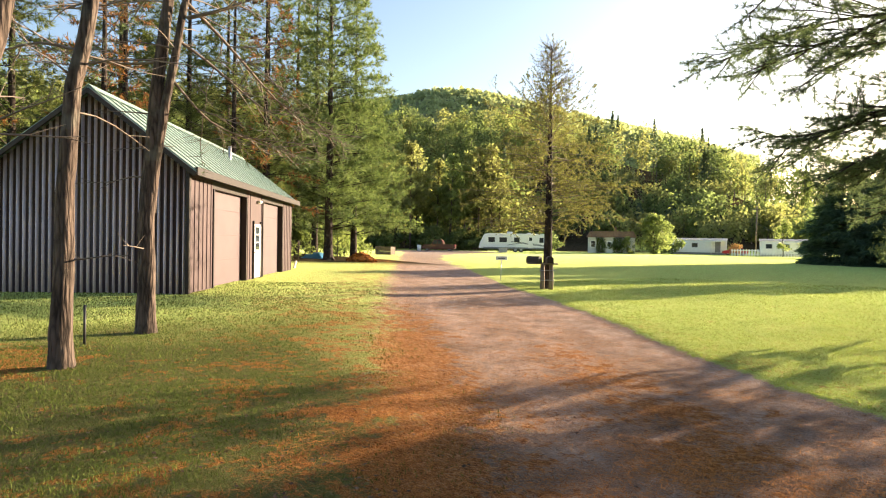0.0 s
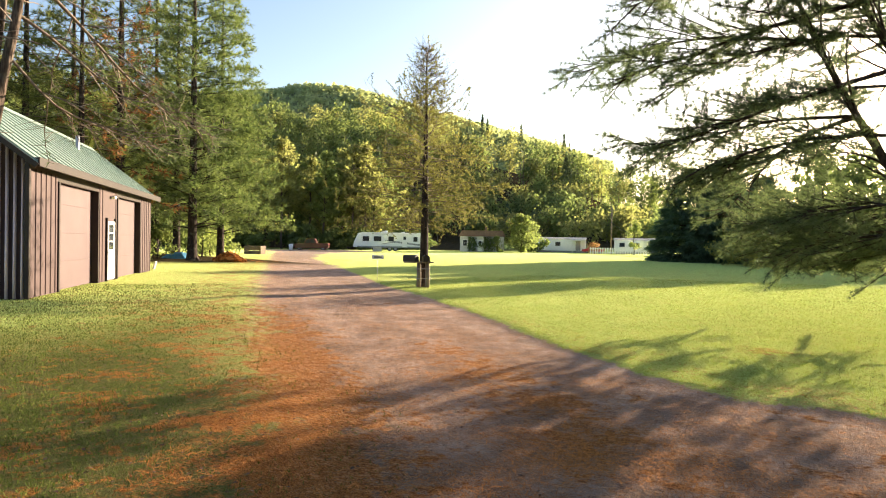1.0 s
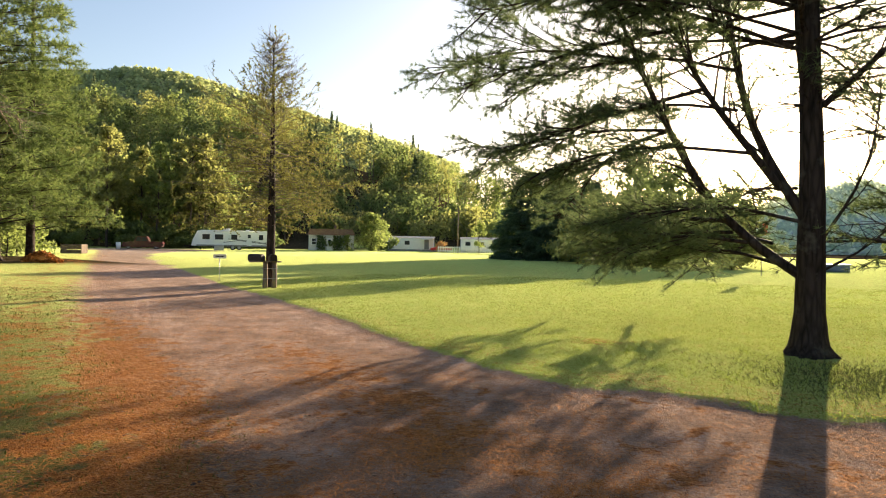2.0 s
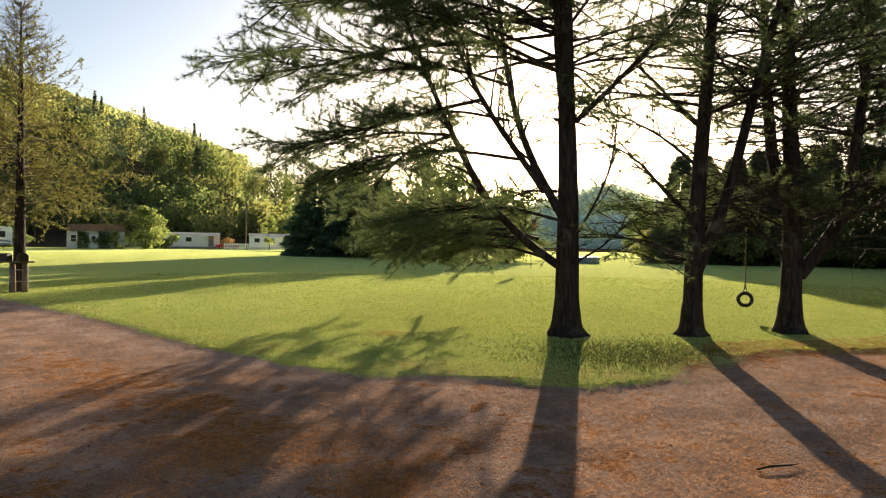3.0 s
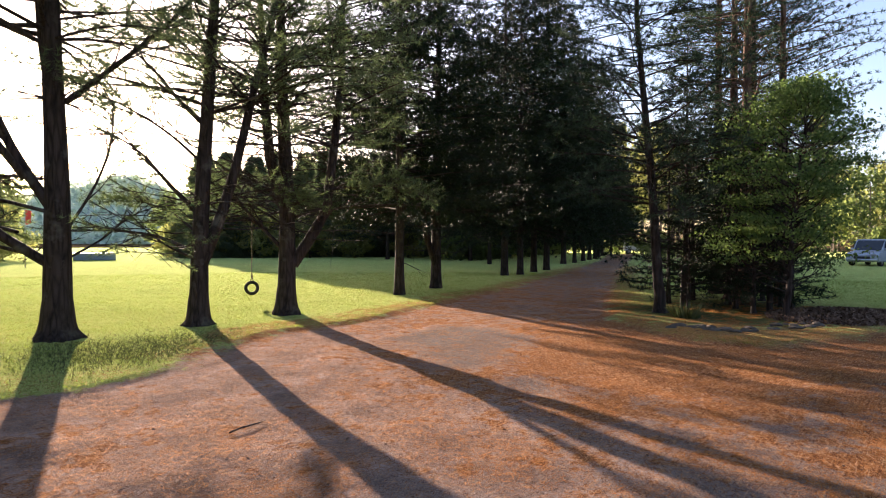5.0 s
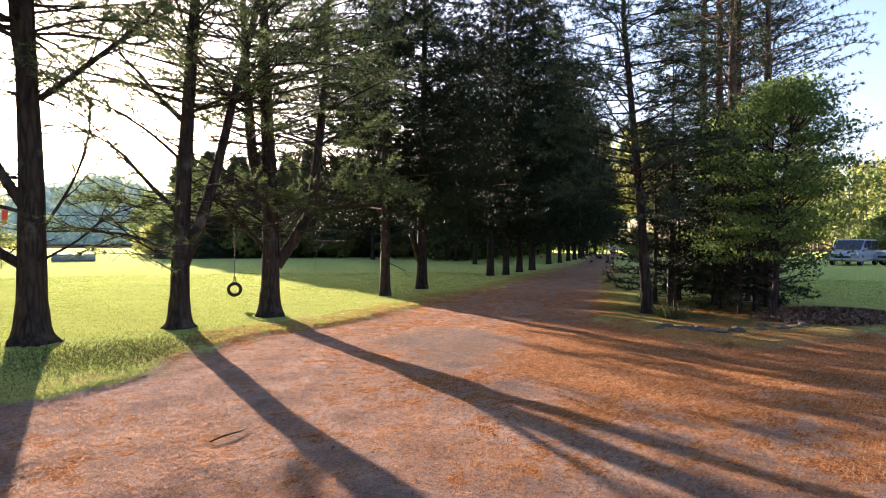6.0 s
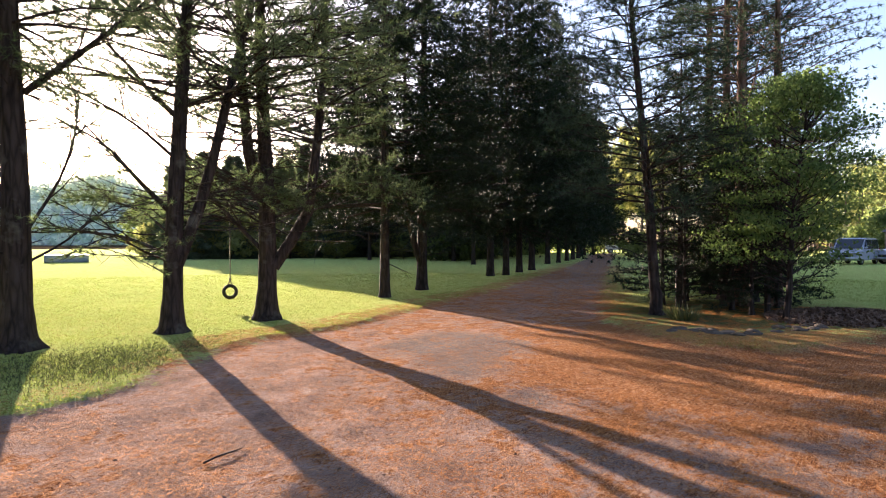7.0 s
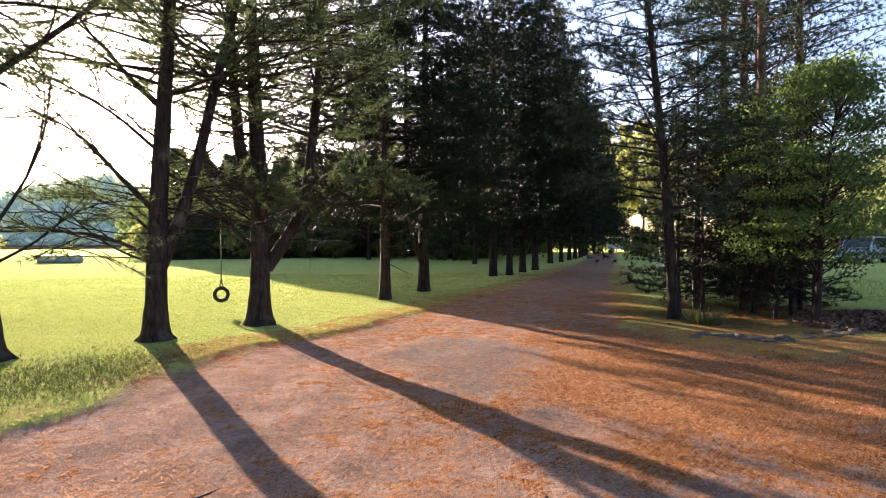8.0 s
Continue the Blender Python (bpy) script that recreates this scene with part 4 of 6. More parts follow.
pine("pine_tree", at(-0.12, 10.6), "tall white pine with a thick dark trunk by the lawn", 21, 11.5, 0.215,
     [[(0, 0, 0), (0, 0, 2.5), (-0.06, 0, 4), (-0.1, 0.1, 6), (0.0, 0.15, 11.5)], [(-0.02, 0.05, 3.6), (-0.16, 0.1, 4.6), (-0.28, 0.3, 7), (-0.6, 0.4, 10.5)]],
     4.6, 4.3, 0.5, 5, 0.8, 0.16, 0.08, (20, 0.125, 0.0075), shape=0.5, side=(-0.35, -0.1), snags=22,
     limbs=[((-0.1, 0, 1.12), [(-0.8, -0.2, 1.6), (-1.35, -0.3, 2.15), (-1.8, -0.4, 3.1), (-2.4, -0.5, 4.4), (-3.1, -0.6, 6.4)], 0.075, 0.45),
            ((-0.1, 0, 2.0), [(-0.5, 0.1, 2.65), (-0.82, 0.1, 3.4), (-1.02, 0, 4.2), (-1.3, 0.1, 6.2)], 0.08, 0.6),
            ((-0.4, 0.05, 2.4), [(-0.75, -0.3, 2.9), (-1.4, -0.7, 3.8), (-1.8, -0.8, 4.7), (-2.3, -0.9, 6.2)], 0.06, 0.45),
            ((0.1, 0, 3.55), [(0.75, 0.1, 4.2), (1.6, 0.2, 5.1), (2.4, 0.3, 6.2)], 0.05, 0.8),
            ((-1.35, -0.3, 2.15), [(-2.1, -0.6, 2.1), (-2.7, -0.7, 1.95), (-3.2, -0.8, 1.8)], 0.035, 0.2),
            ((-1.0, -0.25, 1.75), [(-1.9, 0.3, 1.75), (-2.8, 0.4, 1.6), (-3.3, 0.5, 1.4)], 0.03, 0.15),
            ((-1.4, -0.7, 3.8), [(-2.6, -1.0, 3.5), (-3.6, -1.4, 3.1), (-4.4, -1.6, 3.0)], 0.035, 0.15),
            ((-1.8, -0.4, 3.1), [(-2.8, -0.3, 2.9), (-3.5, -0.5, 2.65), (-4.1, -0.8, 2.6)], 0.03, 0.15),
            ((-1.8, -0.8, 4.7), [(-3.0, -1.2, 4.5), (-3.9, -1.5, 4.2), (-4.7, -1.7, 4.1)], 0.035, 0.15),
            ((-1.0, 0, 3.6), [(-2.0, 0.4, 3.9), (-3.2, 0.7, 3.9), (-4.3, 0.8, 3.6)], 0.03, 0.2),
            ((-0.2, 0, 4.4), [(-1.6, -0.9, 4.9), (-3.2, -1.6, 5.2), (-4.4, -2.0, 5.2)], 0.035, 0.25),
            ((-0.2, 0, 5.0), [(-1.5, -1.2, 5.2), (-2.8, -2.2, 5.0), (-4.0, -2.9, 4.6)], 0.035, 0.2),
            ((-0.3, 0, 5.5), [(-1.8, -0.2, 6.0), (-3.4, -0.5, 6.0), (-4.6, -0.7, 5.7)], 0.035, 0.2),
            ((-0.3, 0, 6.0), [(-1.6, -1.6, 6.3), (-3.0, -3.0, 6.2), (-4.2, -4.0, 5.7)], 0.035, 0.2),
            ((-1.02, 0, 4.2), [(-2.0, -0.6, 4.4), (-3.0, -1.3, 4.2), (-3.9, -2.0, 3.7)], 0.03, 0.2),
            ((-0.8, -0.3, 2.9), [(-1.9, -0.9, 3.0), (-2.9, -1.3, 2.85), (-3.6, -1.5, 2.6)], 0.03, 0.3),
            ((-0.8, -0.2, 1.6), [(-1.5, -0.6, 1.7), (-2.1, -0.8, 1.6), (-2.6, -0.9, 1.45)], 0.03, 0.15),
            ((-0.4, -0.1, 1.3), [(-1.2, 0.8, 1.5), (-2.0, 1.6, 1.45), (-2.7, 2.2, 1.3)], 0.03, 0.15),
            ((-0.1, 0, 1.9), [(-0.9, -0.6, 2.1), (-1.7, -1.0, 2.05), (-2.4, -1.3, 1.9)], 0.03, 0.35),
            ((-1.0, -0.2, 1.9), [(-2.0, 1.8, 2.1), (-3.0, 3.4, 1.7), (-3.9, 4.6, 1.1)], 0.035, 0.3),
            ((-0.5, 0, 1.6), [(-1.2, 2.0, 1.8), (-1.9, 3.6, 1.45), (-2.4, 4.6, 0.95)], 0.03, 0.35),
            ((-1.2, -0.2, 2.1), [(-2.4, 1.4, 2.35), (-3.7, 2.8, 2.0), (-4.7, 4.0, 1.35)], 0.035, 0.3),
            # this bough is added to throw shade on the verge left of the drive
            ((-1.9, -0.4, 3.3), [(-3.2, 1.6, 3.4), (-4.4, 3.2, 2.9), (-5.4, 4.3, 2.2)], 0.035, 0.35),
            ((-0.2, 0.1, 2.4), [(-0.9, 2.0, 2.6), (-1.5, 3.6, 2.4), (-1.9, 4.8, 2.0)], 0.03, 0.4),
            ((-1.9, -0.4, 3.3), [(-3.0, -0.4, 3.4), (-4.0, -0.5, 3.2), (-4.8, -0.5, 2.9)], 0.03, 0.35),
            ((-2.4, -0.5, 4.4), [(-3.8, -0.5, 4.8), (-5.0, -0.5, 4.85), (-6.1, -0.5, 4.65)], 0.03, 0.35),
            ((0.1, 0, 1.6), [(0.5, -0.1, 2.3), (0.7, -0.1, 2.9), (0.8, 0.1, 4.0)], 0.025, 2),
            ((0.12, 0, 1.2), [(0.6, 0.2, 1.5), (1.0, 0.3, 1.9), (1.5, 0.4, 2.1)], 0.02, 2)])

pine("pine_tree", at(1.95, 11.15), "white pine with a forked trunk beside a tyre swing", 22, 11, 0.168,
     [[(0, 0, 0), (0.02, 0, 1.4), (0.07, 0, 2.5), (0.16, 0, 4), (0.3, 0.1, 6), (0.5, 0.2, 11)], [(0.06, -0.03, 1.1), (0.36, -0.1, 1.9), (0.6, -0.15, 2.8), (0.95, -0.15, 4.35), (1.25, -0.1, 5.5), (1.9, 0.0, 10)]],
     3.9, 3.4, 0.5, 5, 0.8, 0.18, 0.09, (17, 0.125, 0.008), shape=0.5, snags=44,
     limbs=[((0.12, 0, 3.5), [(-0.35, 0.1, 3.95), (-0.6, 0.1, 4.3), (-1.0, 0.1, 4.65)], 0.055, 2),
            ((0, 0, 1.25), [(-0.65, 0.1, 1.58), (-1.3, 0.15, 1.66), (-2.1, 0.15, 1.62)], 0.035, 2),
            ((0, 0, 1.95), [(-0.55, 0.1, 2.55), (-0.9, 0.1, 3.0), (-1.4, 0.2, 3.3)], 0.05, 0.9),
            ((0, 0, 2.9), [(-0.5, -0.2, 3.3), (-1.1, -0.4, 3.6), (-1.9, -0.5, 3.9)], 0.03, 0.5),
            ((0, 0, 1.15), [(-0.5, -0.6, 1.35), (-0.9, -1.2, 1.6), (-1.2, -1.7, 1.9)], 0.022, 2),
            ((0.3, 0, 2.2), [(0.9, 0.3, 2.4), (1.5, 0.5, 2.5), (1.9, 0.6, 2.4)], 0.025, 0.4),
            ((0, 0.05, 1.6), [(-0.3, 0.9, 2.0), (-0.6, 1.9, 2.3), (-0.9, 2.6, 2.4)], 0.025, 0.5)])

pine("pine_tree", at(3.8, 12.2), "three-stemmed white pine with upswept limbs", 23, 11.5, 0.195,
     [[(0, 0, 0), (0.02, 0, 1.3), (0, 0, 2.6), (-0.06, 0.05, 4.2), (-0.1, 0.1, 6), (-0.05, 0.2, 11.5)],
      [(0.12, -0.03, 1.0), (0.6, -0.15, 1.75), (0.8, -0.18, 2.15), (0.94, -0.2, 3.4), (1.1, -0.2, 4.9), (1.3, 0, 10.5)],
      [(-0.05, 0.05, 2.3), (-0.3, 0.1, 3.0), (-0.42, 0.1, 4.4), (-0.65, 0.2, 10)]],
     3.6, 3.4, 0.5, 5, 0.8, 0.19, 0.09, (16, 0.13, 0.009), shape=0.5, snags=40, needle="needle",
     limbs=[((0, 0, 1.25), [(-0.6, 0.15, 1.9), (-1.0, 0.25, 2.4), (-1.5, 0.3, 2.7)], 0.05, 0.9),
            ((0, 0.05, 2.0), [(-0.1, 0.9, 2.6), (-0.15, 1.8, 2.9), (-0.16, 3.1, 2.95)], 0.05, 0.8),
            ((0.05, 0, 2.2), [(0.9, -0.3, 2.6), (1.9, -0.6, 2.7), (2.8, -0.9, 2.5)], 0.04, 0.3),
            ((0, 0.05, 1.8), [(-0.4, 0.8, 2.2), (-0.9, 1.6, 2.4), (-1.3, 2.2, 2.4)], 0.025, 0.5)])

row_a = pine("pine_tree", at(7.82, 15.1), "white pine beside the lane with a dense crown coloured for shade", 24, 15, 0.14, None, 2.5, 3.8, 0.42, 7, 1.1, 0.2, 0.13, (15, 0.19, 0.019), "needle_shaded", fine=False, snags=22, rise=0.02, flare=1.3)
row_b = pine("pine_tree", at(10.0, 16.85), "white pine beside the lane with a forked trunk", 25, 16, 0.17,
             [[(0, 0, 0), (0, 0, 3), (0.2, 0, 16)], [(-0.08, 0, 0.9), (-0.5, -0.1, 1.9), (-0.62, -0.1, 4), (-0.7, 0, 12)]], 2.5, 3.9, 0.45, 6, 0.95, 0.22, 0.14, (13, 0.2, 0.022), "needle_shaded", snags=20, rise=0.02, flare=1.3)
row_c = pine("pine_tree", at(16.56, 22.1), "white pine beside the lane with a straight dark trunk", 26, 17, 0.17, None, 2.4, 4.7, 0.5, 7, 1.25, 0.36, 0.24, (14, 0.3, 0.038), "needle_shaded", fine=False, snags=10, rise=0.0, flare=1.22)
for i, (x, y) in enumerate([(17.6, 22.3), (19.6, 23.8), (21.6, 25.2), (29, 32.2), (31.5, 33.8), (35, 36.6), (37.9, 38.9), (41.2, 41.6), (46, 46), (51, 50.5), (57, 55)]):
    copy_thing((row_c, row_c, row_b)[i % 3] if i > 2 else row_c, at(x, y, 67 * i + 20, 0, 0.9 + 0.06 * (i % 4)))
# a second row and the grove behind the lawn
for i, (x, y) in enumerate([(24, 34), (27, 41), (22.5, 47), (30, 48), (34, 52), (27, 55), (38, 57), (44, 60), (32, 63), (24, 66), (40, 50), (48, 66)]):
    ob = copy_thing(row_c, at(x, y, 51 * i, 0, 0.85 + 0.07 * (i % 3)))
    ob["label"] = "tall dark pine in the grove behind the lawn"

# ---- the island of trees right of the lane ----
pine("pine_tree", at(10.75, 8.6), "slender pine with a leaning trunk on a stone-edged bed", 31, 11, 0.115,
     [[(0, 0, 0), (-0.1, 0.12, 2.5), (-0.22, 0.26, 4.4), (-0.34, 0.4, 6.4), (-0.3, 0.4, 11)]], 2.2, 2.5, 0.36, 6, 0.9, 0.15, 0.1, (17, 0.14, 0.0105), "needle_skylit", shape=0.5, snags=18, flare=1.35)
red = pine("red_pine_tree", at(13.99, 8.79), "tall red pine with a bare reddish trunk", 32, 13.5, 0.16, None, 3.4, 2.7, 0.5, 6, 0.9, 0.2, 0.13, (13, 0.13, 0.0125), "needle_skylit", "bark_red", shape=0.5, fine=False, snags=34, group="red pines in the bed")
for i, (x, y, s) in enumerate([(15.03, 9.84, 1), (16.25, 11.17, 1.05), (14.65, 8.31, 0.9), (17.48, 10.89, 1.1)]):
    copy_thing(red, at(x, y, 83 * i + 30, 0, s))
fir = pine("pine_tree", at(12.66, 9.45), "bushy young pine with boughs to the ground", 33, 6.5, 0.08, None, 0.6, 1.9, 0.4, 6, 0.7, 0.22, 0.13, (13, 0.17, 0.018), "needle_shaded", fine=False, group="young pines in the bed")
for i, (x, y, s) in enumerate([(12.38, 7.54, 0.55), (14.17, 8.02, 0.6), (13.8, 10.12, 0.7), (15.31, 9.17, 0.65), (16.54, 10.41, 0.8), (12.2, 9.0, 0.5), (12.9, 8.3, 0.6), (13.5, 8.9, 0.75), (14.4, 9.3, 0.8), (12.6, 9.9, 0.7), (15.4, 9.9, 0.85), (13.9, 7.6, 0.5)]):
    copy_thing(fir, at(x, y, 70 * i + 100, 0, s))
broadleaf("maple_tree", at(12.05, 6.68), "young maple in fresh green leaf on a mulched bed", 34, 4.6, 0.06, 1.0, 1.5, "leaf_maple", 0.065, 110, 120, "bark", "", (0.2, -0.3), 0.5, "tree", 0.32)
broadleaf("maple_tree", at(12.95, 7.54), "young maple in fresh green leaf on a mulched bed", 35, 4.9, 0.06, 1.6, 1.5, "leaf_maple", 0.065, 80, 120, "bark", "", (0.2, -0.3), 0.5, "tree", 0.32)

# ---- the spruces and shrubs at the far side of the lawn ----
big_spruce = spruce("spruce_tree", at(-26.0, 61), "broad dark spruce with boughs to the lawn", 41, 9.4, 4.3)
copy_thing(big_spruce, at(-22.5, 60.5, 80, 0, 0.95))
copy_thing(big_spruce, at(-19.2, 61, 200, 0, 0.9))
copy_thing(big_spruce, at(-24.3, 66, 290, 0, 1.05))
grove_spruce = spruce("spruce_tree", at(9.4, 57), "slender spruce in the grove past the lawn", 44, 9.6, 2.5, "haze_needle", "grove spruces", 7)
for i, (x, y, s) in enumerate([(11.6, 58.5, 1.02), (13.8, 57, 0.98), (16.2, 58.5, 1.06), (18.6, 57.5, 1.0), (21.2, 58.5, 1.1), (23.8, 57, 1.06), (26.6, 58, 1.12), (29.6, 57, 1.1), (12.6, 61, 0.96), (17.4, 61.5, 1.02), (22.4, 61, 1.08)]):
    copy_thing(grove_spruce, at(x, y, 71 * i, 0, s))
shrub = broadleaf("shrub", at(-17.5, 52), "loose pale green shrub at the edge of the lawn", 42, 4.2, 0.08, 0.3, 2.4, "leaf_yellow", 0.28, 46, 70, "bark", "shrubs behind the lawn", (0, 0), 0.8, "shrub")
for i, (x, y, s) in enumerate([(-14, 50, 0.9), (-11, 49, 0.75), (-8, 48.5, 0.85), (-5, 49, 0.7), (-12.5, 53, 1.05), (-16, 56, 1.2), (-9, 54, 1.1), (-5.5, 55, 1.0), (7, 58, 0.7), (10, 57, 0.9), (14, 55, 1.0), (18, 54, 0.9), (22, 53, 0.8), (26, 50, 0.7), (30, 55, 0.9), (35, 58, 0.9), (20, 61, 1.2), (28, 60, 1.2), (41, 62, 1.2)]):
    copy_thing(shrub, at(x, y, 77 * i, 0, s))
back = broadleaf("tree", at(-12, 62), "leafy tree behind the lawn", 43, 9, 0.16, 2, 3.2, "leaf_dark", 0.45, 50, 60, "bark", "trees behind the lawn", (0, 0), 1.2)
for i, (x, y, s) in enumerate([(-7, 66, 0.8), (8, 72, 0.7), (13, 70, 0.9), (18, 74, 1.1), (-16, 68, 1.1), (25, 76, 1.2), (33, 78, 1.3), (44, 76, 1.3), (54, 78, 1.3)]):
    copy_thing(back, at(x, y, 61 * i, 0, s))

# ---- trees by the shed ----
pine("dead_pine_tree", at(-8.2, 0.62), "slim pine trunk with dead twigs beside the shed", 51, 12, 0.118,
     [[(0, 0, 0), (0, 0.01, 0.65), (0.01, 0.02, 1.97), (0.05, 0.08, 3.17), (0.12, 0.185, 3.68), (0.19, 0.29, 4.45), (0.3, 0.5, 12)]], 6.5, 1.6, 0.8, 3, 0.5, 0.3, 0.2, (5, 0.16, 0.012), "needle", "bark_grey", snags=14, flare=1.2, relief=0.13,
     limbs=[((0.1, 0.15, 3.6), [(-0.2, -0.25, 3.72), (-0.45, -0.7, 3.55), (-0.6, -1.0, 3.5)], 0.02, 2)])
pine("dead_pine_tree", at(-10.6, 1.8), "double pine trunk with lichen and long dead branches", 52, 13, 0.135,
     [[(0, 0, 0), (0, 0.0, 2.17), (0.03, 0.05, 2.9), (0.09, 0.14, 4.2), (0.19, 0.3, 5.6), (0.4, 0.7, 13)], [(0.0, 0.03, 1.9), (0.07, 0.11, 2.7), (0.16, 0.25, 3.8), (0.35, 0.55, 5.6), (0.7, 1.1, 12)]],
     7, 1.8, 0.8, 3, 0.5, 0.3, 0.2, (5, 0.16, 0.012), "needle", "bark_grey", snags=12, flare=1.25, relief=0.13,
     limbs=[((0.3, 0.48, 5.2), [(-0.1, 1.2, 4.8), (-0.3, 2.1, 4.0), (-0.5, 2.8, 3.6), (-0.6, 3.6, 3.4)], 0.03, 0.85),
            ((0.23, 0.38, 4.6), [(0.15, 0.8, 4.4), (0.1, 1.5, 3.9), (0.2, 2.1, 3.5)], 0.026, 2),
            ((0.3, 0.5, 4.95), [(0.6, 1.0, 5.1), (0.85, 1.45, 5.35), (1.15, 2.0, 5.6)], 0.035, 2),
            ((0.17, 0.3, 4.0), [(0.0, 0.9, 3.4), (-0.2, 1.7, 3.2), (-0.3, 2.6, 3.0)], 0.022, 0.8),
            ((0.08, 0.12, 4.25), [(-0.15, -0.25, 4.2), (-0.4, -0.65, 4.24), (-0.6, -1.0, 4.15)], 0.025, 2),
            ((0.15, 0.22, 5.3), [(-0.1, -0.2, 5.25), (-0.35, -0.6, 5.1), (-0.6, -1.0, 5.05)], 0.025, 2)])
pine("dead_pine_tree", at(-7.08, -0.6), "slim leaning pine trunk near the shed", 53, 11, 0.12,
     [[(0, 0, 0), (0.05, 0.35, 2), (0.1, 0.66, 3.3), (0.1, 0.9, 5), (0.1, 1.2, 11)]], 6.5, 1.6, 0.8, 3, 0.5, 0.3, 0.2, (5, 0.16, 0.012), "needle", "bark_grey", snags=10, relief=0.13)

tall = pine("pine_tree", at(-42.4, 18.0), "great white pine beyond the shed, sunlight put into its needle colour", 54, 26, 0.33, None, 2.4, 5.2, 0.75, 6, 1.3, 0.42, 0.3, (15, 0.5, 0.05), "needle_sunlit", fine=False, snags=10, group="tall pines by the shed", side=(0.1, 0.2))
tall2 = pine("pine_tree", at(-46, 14.5), "tall pine with brown lower branches beyond the shed", 55, 24, 0.28, None, 4.5, 4.3, 0.85, 5, 1.2, 0.42, 0.3, (15, 0.42, 0.04), "needle_olive", fine=False, snags=24, group="tall pines by the shed")
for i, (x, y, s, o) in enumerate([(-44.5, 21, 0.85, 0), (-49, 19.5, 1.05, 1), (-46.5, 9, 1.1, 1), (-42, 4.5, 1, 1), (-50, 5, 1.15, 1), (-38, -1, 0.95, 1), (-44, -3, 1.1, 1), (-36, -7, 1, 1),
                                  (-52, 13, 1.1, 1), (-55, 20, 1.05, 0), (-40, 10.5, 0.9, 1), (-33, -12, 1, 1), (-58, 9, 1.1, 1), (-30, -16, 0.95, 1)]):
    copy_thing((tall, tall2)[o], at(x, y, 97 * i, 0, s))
brown = pine("pine_tree", at(-40.2, 12.6), "half-dead pine with rust-brown needles behind the shed", 57, 22, 0.24, None, 3.5, 3.6, 1.0, 4, 0.9, 0.5, 0.34, (7, 0.42, 0.06), "needle_brown", snags=30, group="tall pines by the shed")
copy_thing(brown, at(-36.5, 3.0, 120))
copy_thing(brown, at(-33.5, -4.0, 220, 0, 0.95))
# brush under them
brush = broadleaf("bush", at(-50, 22), "bright green bush at the wood's edge", 56, 2.6, 0.05, 0.1, 1.6, "leaf", 0.22, 30, 60, "bark", "bushes at the wood's edge", (0, 0), 0.6, "bush")
for i, (x, y, s) in enumerate([(-46, 17, 0.8), (-53, 24, 1.2), (-58, 27, 1.3), (-41, 13.5, 0.7), (-62, 24, 1.5), (-66, 30, 1.5), (-48, 12, 0.9)]):
    copy_thing(brush, at(x, y, 63 * i, 0, s))


def larch():
    """A thin, half-bare larch with a spire of bare twigs."""
    rng = np.random.default_rng(61)
    root = thing("larch_tree", at(-15.2, 14.55), "thinly leaved larch with a bare spire beside the mailboxes", "larch tree")
    wood, twigs, pos = Shell(), Shell(), []
    wood.tube([(0, 0, -0.1), (0, 0, 0.3), (0.02, 0, 2), (0, 0.02, 5), (0, 0, 8.1)], [0.21, 0.16, 0.13, 0.075, 0.012], 10)
    for z in np.arange(1.9, 8.0, 0.085):
        g = (z - 1.5) / 6.6
        for _ in range(3):
            a = rng.uniform(0, 6.28)
            reach = (0.35 + 3.0 * math.sin(math.pi * min(1, 0.25 + 0.8 * g)) ** 0.8 * (1 if g < 0.62 else 0.55)) * rng.uniform(0.5, 1.05) * (1 - 0.4 * max(0, g - 0.6))
            lp = curve_pts((0, 0, z), (math.cos(a), math.sin(a), 0.45 if g > 0.5 else 0.15), reach, 6, 0.35 if g > 0.55 else -0.25, rng, 0.07)
            twigs.tube(lp, np.linspace(0.014, 0.003, 6), 4)
            for q in np.arange(0.2, 1, 0.085):
                b0, d = along(lp, [min(q, 0.99)])
                tp = curve_pts(b0[0], d[0] * 0.7 + rng.normal(0, 0.55, 3), rng.uniform(0.2, 0.6), 3, -0.25 if g < 0.6 else 0.3, rng, 0.1)
                twigs.tube(tp, [0.005, 0.0035, 0.002], 3)
                if rng.uniform() < np.interp(g, [0, 0.45, 0.7, 0.85], [0.95, 0.9, 0.3, 0.05]):
                    p, _ = along(tp, np.linspace(0.1, 0.99, 8))
                    pos.append(p)
    part("trunk", wood, "bark", root)
    tagged(part("twigwork", twigs, "twig", root, "fine bare grey twigs"), kind="stuff")
    p = np.concatenate(pos)
    v, t = blades(rng, p, rng.normal(0, 1, p.shape), 9, 0.08, 0.017, 0.8)
    part("crown", mesh_from("crown", v, t), "larch", root, "sparse yellowish tufts")


larch()

